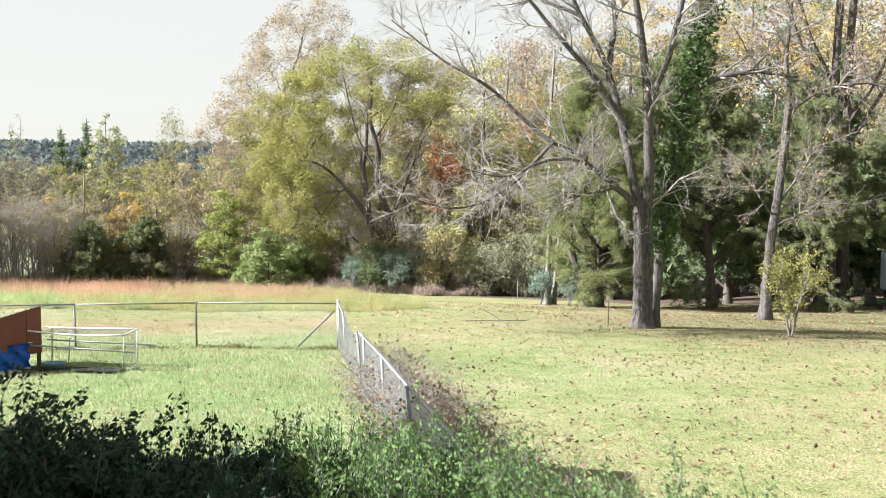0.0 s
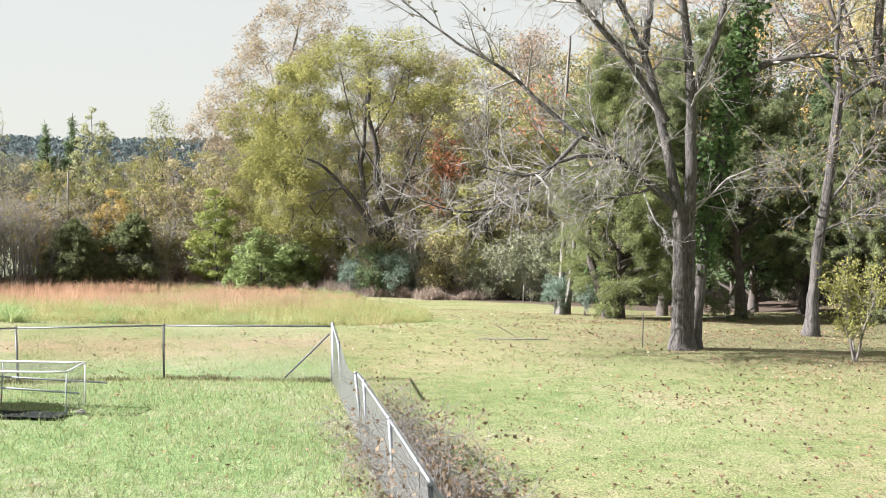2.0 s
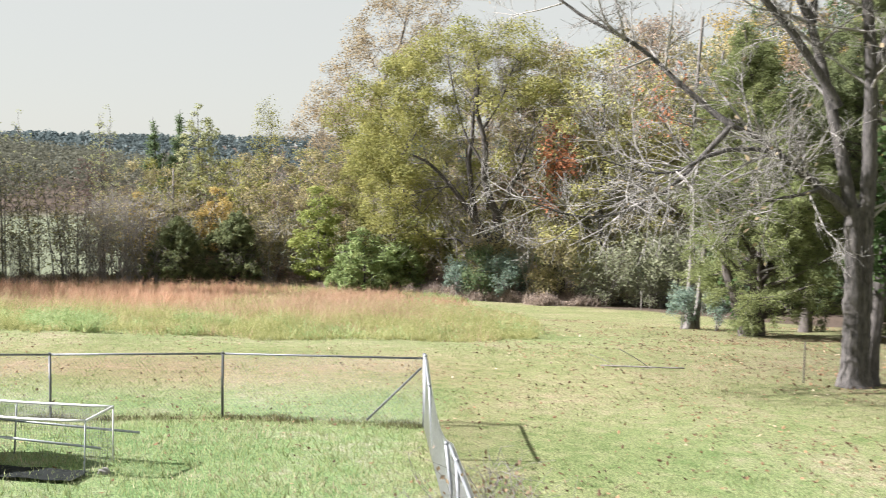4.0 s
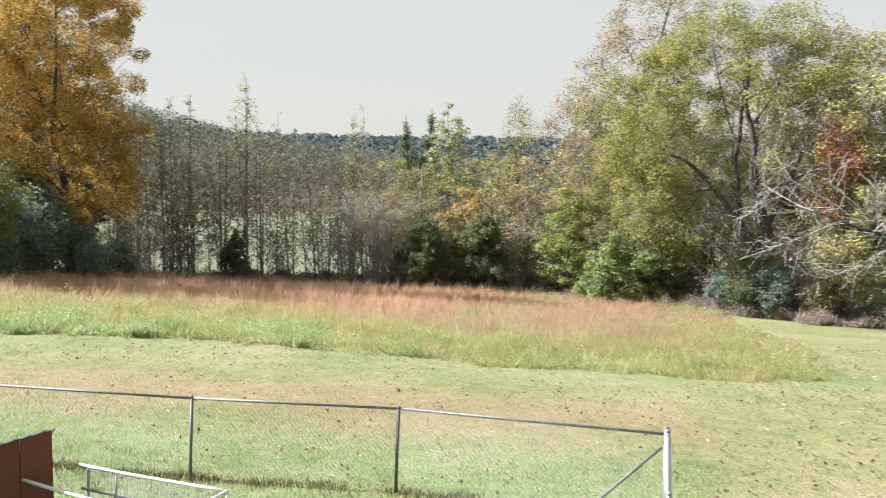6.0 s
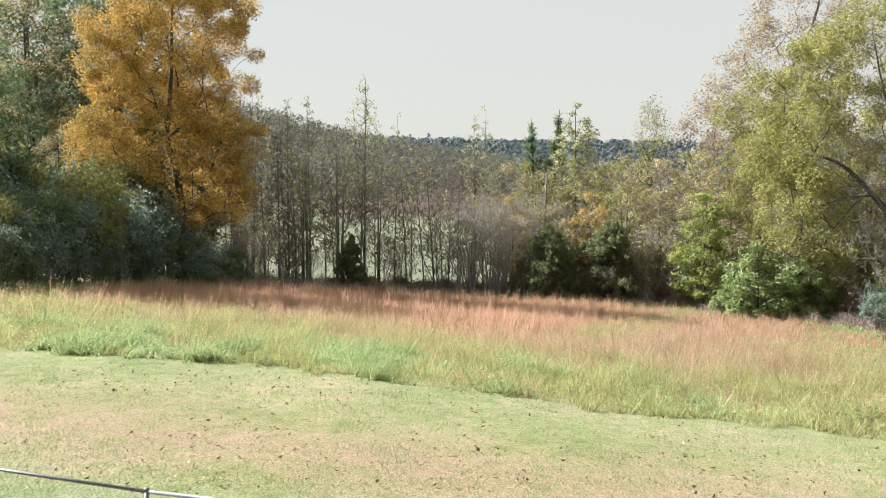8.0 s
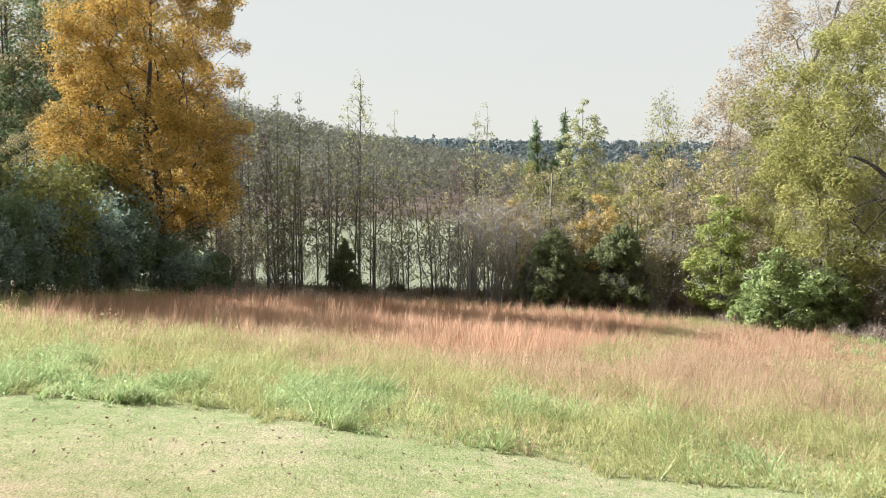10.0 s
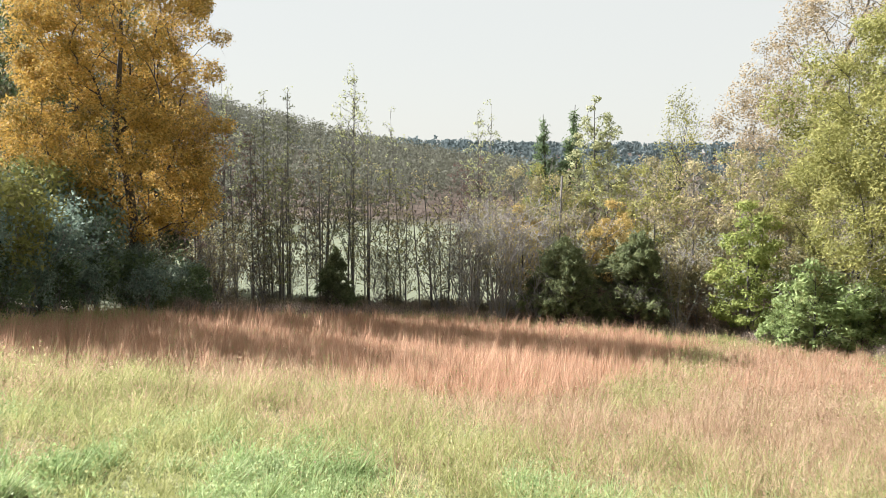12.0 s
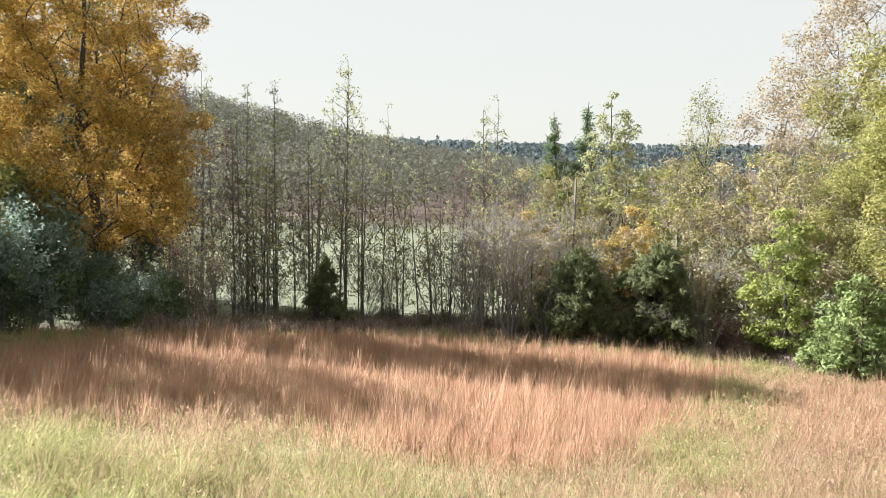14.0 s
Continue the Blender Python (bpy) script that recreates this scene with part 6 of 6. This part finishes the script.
def tub():
    x, y = -10.3, 22.12
    e = new("plastic_tub")
    e.matrix_world = pose(x, y, gz(x, y) + 0.075)
    tagged(e, "shallow faded blue plastic tub in the pen", "tub")
    bm = bmesh.new()
    prof = [(0.0, 0.03), (0.15, 0.03), (0.18, 0.05), (0.22, 0.13), (0.24, 0.13), (0.235, 0.115), (0.19, 0.0), (0.0, 0.0)]
    k = 20
    rings = [[bm.verts.new((r * math.cos(2 * math.pi * i / k) * 1.2, r * math.sin(2 * math.pi * i / k) * 0.8, z)) for i in range(k)] for r, z in prof[1:-1]]
    for a, b in zip(rings, rings[1:]):
        for i in range(k):
            bm.faces.new([a[i], a[(i + 1) % k], b[(i + 1) % k], b[i]])
    bm.faces.new(rings[0][::-1])
    bm.faces.new(rings[-1])
    bmesh.ops.recalc_face_normals(bm, faces=bm.faces[:])
    part("bowl", bm, BLUE_TUB, e, smooth=True)


tub()


def lumpy(name, label, cat, x, y, sx, sy, sz, material, seed, part_name, sink=0.03):
    e = new(name)
    e.matrix_world = pose(x, y, gz(x, y) - sink)
    tagged(e, label, cat)
    bm = bmesh.new()
    bmesh.ops.create_icosphere(bm, subdivisions=3, radius=1.0)
    for v in bm.verts:
        n = noise.noise(v.co * 1.7 + Vector((seed, 0, 0))) * 0.3
        v.co = Vector((v.co.x * sx, v.co.y * sy, v.co.z * sz)) * (1 + n)
        v.co.z += sz * 0.6
    part(part_name, bm, material, e, smooth=True)


lumpy("rock", "small pale rock at the pen's corner", "rock", -8.55, 22.55, 0.10, 0.08, 0.07, ROCK, 3.0, "stone")


# ---- hedge below the start ----
def hedge(name, label, x, y, h, reach, leaf, count, seed, size, upright, corners=4, n1=60):
    g = np.random.default_rng(seed)
    stems = 9
    S = np.zeros((stems, 3))
    S[:, 0], S[:, 1] = g.uniform(-0.5, 0.5, stems), g.uniform(-0.4, 0.4, stems)
    D = np.stack([g.normal(0, 0.25, stems), g.normal(0, 0.2, stems), np.ones(stems)], -1)
    P, R = limbs(g, S, D, h * g.uniform(0.75, 0.98, stems), np.full(stems, 0.03), np.full(stems, 0.008), 9, 0.06, 0.3)
    S1, D1, r1, f1, p1 = shoots(g, P, R, n1 // 6, 0.15, 1.0, 55 if not upright else 38, 15)
    L1 = reach * g.uniform(0.5, 1.1, len(f1)) * (1.1 - 0.5 * f1)
    P1, R1 = limbs(g, S1, D1, L1, np.minimum(r1 * 0.6, 0.012), np.full(len(f1), 0.003), 6, 0.12, 0.9 if upright else 0.1)
    S2, D2, r2, f2, p2 = shoots(g, P1, R1, 4, 0.2, 1.0, 42, 15)
    P2, R2 = limbs(g, S2, D2, L1[p2] * g.uniform(0.3, 0.6, len(f2)), np.full(len(f2), 0.004), np.full(len(f2), 0.002), 4, 0.12, 0.8 if upright else 0.0)
    e = anchor(name, x, y, label, "shrub", "hedge by the house")
    # the evergreen's wood takes dark bark, shade put into its colour too
    put("stem_tangle", mesh_of("stem_tangle", *join([tubes(P, R, 6), tubes(P1[:, ::2], R1[:, ::2], 3)]), BARK["dark" if leaf == "evergreen" else "grey"], True), e, "", "stuff")
    put("twig_work", mesh_of("twig_work", *tubes(P2[:, ::2], R2[:, ::2], 3), BARK["dark" if leaf == "evergreen" else "pole"], True), e, "", "stuff")
    put("foliage", mesh_of("foliage", *join([leaves(g, P2, count, 0.03, size, 0.05, 0.5, 0.8, 0.1, corners), leaves(g, P1, count // 3, 0.04, size, 0.2, 0.5, 0.8, 0.1, corners)]), LEAF[leaf]), e, "", "stuff")


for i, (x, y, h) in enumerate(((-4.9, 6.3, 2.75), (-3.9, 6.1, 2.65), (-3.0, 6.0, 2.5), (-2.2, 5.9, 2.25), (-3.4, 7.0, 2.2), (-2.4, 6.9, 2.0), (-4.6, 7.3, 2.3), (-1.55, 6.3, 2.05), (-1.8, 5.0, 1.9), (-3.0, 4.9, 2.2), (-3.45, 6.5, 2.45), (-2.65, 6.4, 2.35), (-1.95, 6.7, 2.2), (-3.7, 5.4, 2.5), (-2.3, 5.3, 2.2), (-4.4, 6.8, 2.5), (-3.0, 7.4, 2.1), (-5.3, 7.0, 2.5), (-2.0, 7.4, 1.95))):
    hedge("laurel_bush", "shaded evergreen bush with glossy leaves coloured near-black for shade", x, y, h - 0.26, 1.05, "evergreen", 11000, 400 + i, 0.056, False, n1=84)
for i, (x, y, h) in enumerate(((-1.2, 6.9, 2.3), (-0.7, 6.3, 2.25), (-0.15, 6.7, 2.05), (0.35, 6.6, 1.9), (-0.6, 7.6, 2.0), (0.1, 7.7, 1.75), (0.8, 7.2, 1.6), (-1.3, 7.8, 1.9), (-0.4, 5.5, 1.9), (0.5, 5.6, 1.7))):
    hedge("privet_bush", "tall privet shoots with small pale green leaves", x, y, h - 0.2, 0.95, "privet", 8500, 430 + i, 0.043, True, n1=84)


# ---- unseen house added behind the start, whose shade falls on the hedge ----
def house():
    e = new("house")
    x, y = -12.6, 4.6
    e.matrix_world = pose(x, y, gz(-9, 2) - 0.1)
    tagged(e, "unseen plain pale house with a shingle roof, added for shade", "house")
    sx, sy, h, ridge = 11.4, 15.0, 5.6, 7.6
    part("wall", box_bm(sx, sy, h, 0.02, (0, 0, h / 2)), WALL_MAT, e)
    bm = bmesh.new()
    o = 0.45
    pr = [(-sx / 2 - o, h - 0.15), (0, ridge), (sx / 2 + o, h - 0.15), (sx / 2 + o, h + 0.02), (0, ridge + 0.2), (-sx / 2 - o, h + 0.02)]
    a = [bm.verts.new((px, -sy / 2 - o, pz)) for px, pz in pr]
    b = [bm.verts.new((px, sy / 2 + o, pz)) for px, pz in pr]
    for i in range(6):
        j = (i + 1) % 6
        bm.faces.new([a[i], a[j], b[j], b[i]])
    bm.faces.new([a[0], a[5], a[4], a[1]]); bm.faces.new([a[1], a[4], a[3], a[2]])
    bm.faces.new([b[0], b[1], b[4], b[5]]); bm.faces.new([b[1], b[2], b[3], b[4]])
    bmesh.ops.recalc_face_normals(bm, faces=bm.faces[:])
    part("roof", bm, ROOF_MAT, e)
    bm = bmesh.new()
    for s in (1, -1):
        q = [bm.verts.new(p) for p in ((-sx / 2, s * (sy / 2 - 0.05), h - 0.05), (sx / 2, s * (sy / 2 - 0.05), h - 0.05), (0, s * (sy / 2 - 0.05), ridge - 0.02))]
        bm.faces.new(q)
    bmesh.ops.solidify(bm, geom=bm.faces[:], thickness=0.1)
    part("gable", bm, WALL_MAT, e)


house()


# ---- odds and ends on the lawn ----
def fallen_branch():
    e = anchor("fallen_branch", 0.1, 36.1, "long bare fallen branch lying on the lawn", "branch", sink=0.0)
    rod("stick", [(-1.3, 0.05, 0.05), (0.0, 0.0, 0.06), (0.95, -0.05, 0.08)], 0.022, BARK["twig"], e, 6, "", 10)
    rod("twig", [(0.0, 0.0, 0.06), (-0.3, 0.1, 0.25), (-0.8, 0.2, 0.5)], 0.012, BARK["dark"], e, 5, "", 8)
    rod("twig", [(0.4, 0.0, 0.07), (0.2, -0.2, 0.12), (-0.2, -0.35, 0.06)], 0.008, BARK["twig"], e, 5, "", 6)
    rod("twig", [(-0.9, 0.05, 0.05), (-1.2, 0.2, 0.18), (-1.6, 0.3, 0.3)], 0.007, BARK["twig"], e, 5, "", 6)


fallen_branch()
for nm, lab, cat, x, y, h, r, m_, lean in (("stake", "thin rusty stake beside the bare maple", "stake", 3.85, 34.6, 1.15, 0.018, BARK["dark"], 0.01), ("stake", "pale survey stake at the wood's edge", "stake", 1.7, 87.0, 1.6, 0.035, BARK["twig"], 0.02),
                                      ("snag", "tall dead bare snag at the wood's edge", "tree", -42.6, 99.0, 11.6, 0.085, BARK["pale"], 0.25)):
    e = anchor(nm, x, y, lab, cat, sink=0.1)
    rod("shaft", [(0, 0, 0), (lean * 0.5, 0, h * 0.5), (lean, 0, h)], r, m_, e, 8, "", 6)

# fallen limb under the cedars
e = anchor("fallen_limb", 10.5, 50.0, "crooked fallen limb under the cedars", "branch", sink=0.0)
rod("stick", [(-2.2, 0.2, 0.1), (-0.8, 0.1, 0.22), (0.5, 0, 0.45), (0.9, 0, 0.9)], 0.028, BARK["dark"], e, 6, "", 10)
rod("twig", [(-0.3, 0, 0.3), (0.2, -0.2, 0.75), (0.1, -0.2, 1.1)], 0.014, BARK["dark"], e, 5, "", 6)

# overhead wire
e = new("power_line")
e.location = (10.0, 30.0, 0)
tagged(e, "single black overhead wire above the yard", "cable")
rod("wire", [(32, 2, 7.6), (1.5, 0, 9.44), (-0.65, 0, 9.58), (-30, -2, 12.2)], 0.016, BLACK_PL, e, 6)


def camper():
    e = new("camper_trailer")
    e.matrix_world = pose(23.2, 54.6, gz(21.5, 54) + 0.1, 0, 0, 8)
    tagged(e, "pale blue camper trailer parked under the trees", "trailer")
    part("body", box_bm(4.2, 2.2, 2.1, 0.08, (0, 0, 1.85)), PALE_BLUE, e)
    part("roof", box_bm(4.5, 2.5, 0.12, 0.04, (0, 0, 2.98)), PIPE, e, "white overhanging roof edge")
    part("chassis", box_bm(4.0, 1.6, 0.18, 0.02, (0, 0, 0.68)), BLACK_PL, e)
    for sx in (-0.5, 0.5):
        for sy in (-0.95, 0.95):
            bm = bmesh.new()
            bmesh.ops.create_cone(bm, cap_ends=True, segments=18, radius1=0.34, radius2=0.34, depth=0.2, matrix=Matrix.Translation((sx, sy, 0.34)) @ Matrix.Rotation(math.pi / 2, 4, "X"))
            bmesh.ops.bevel(bm, geom=bm.edges[:], offset=0.02, segments=1, affect="EDGES")
            part("wheel", bm, BLACK_PL, e)


camper()


def cart():
    e = anchor("garden_cart", 19.75, 53.6, "green garden cart with a black bin", "cart", sink=0.0)
    bm = box_bm(0.62, 0.5, 0.5, 0.03, (0, 0, 0.45))
    for v in bm.verts:
        if v.co.z < 0.45:
            v.co.x *= 0.8
    part("bin", bm, BLACK_PL, e, "black tapered plastic bin")
    part("tray", box_bm(1.0, 0.6, 0.12, 0.02, (0.85, 0, 0.42)), GREEN_PT, e, "green steel tray")
    for px in (0.5, 1.2):
        bm = bmesh.new()
        bmesh.ops.create_cone(bm, cap_ends=True, segments=14, radius1=0.18, radius2=0.18, depth=0.08, matrix=Matrix.Translation((px, -0.3, 0.18)) @ Matrix.Rotation(math.pi / 2, 4, "X"))
        part("wheel", bm, BLACK_PL, e)
    part("axle", box_bm(1.3, 0.06, 0.06, 0.005, (0.6, 0, 0.22)), BLACK_PL, e)
    rod("handle", [(1.3, 0, 0.5), (1.5, 0, 0.9), (1.45, 0.0, 1.0)], 0.018, PIPE_GREY, e)


cart()
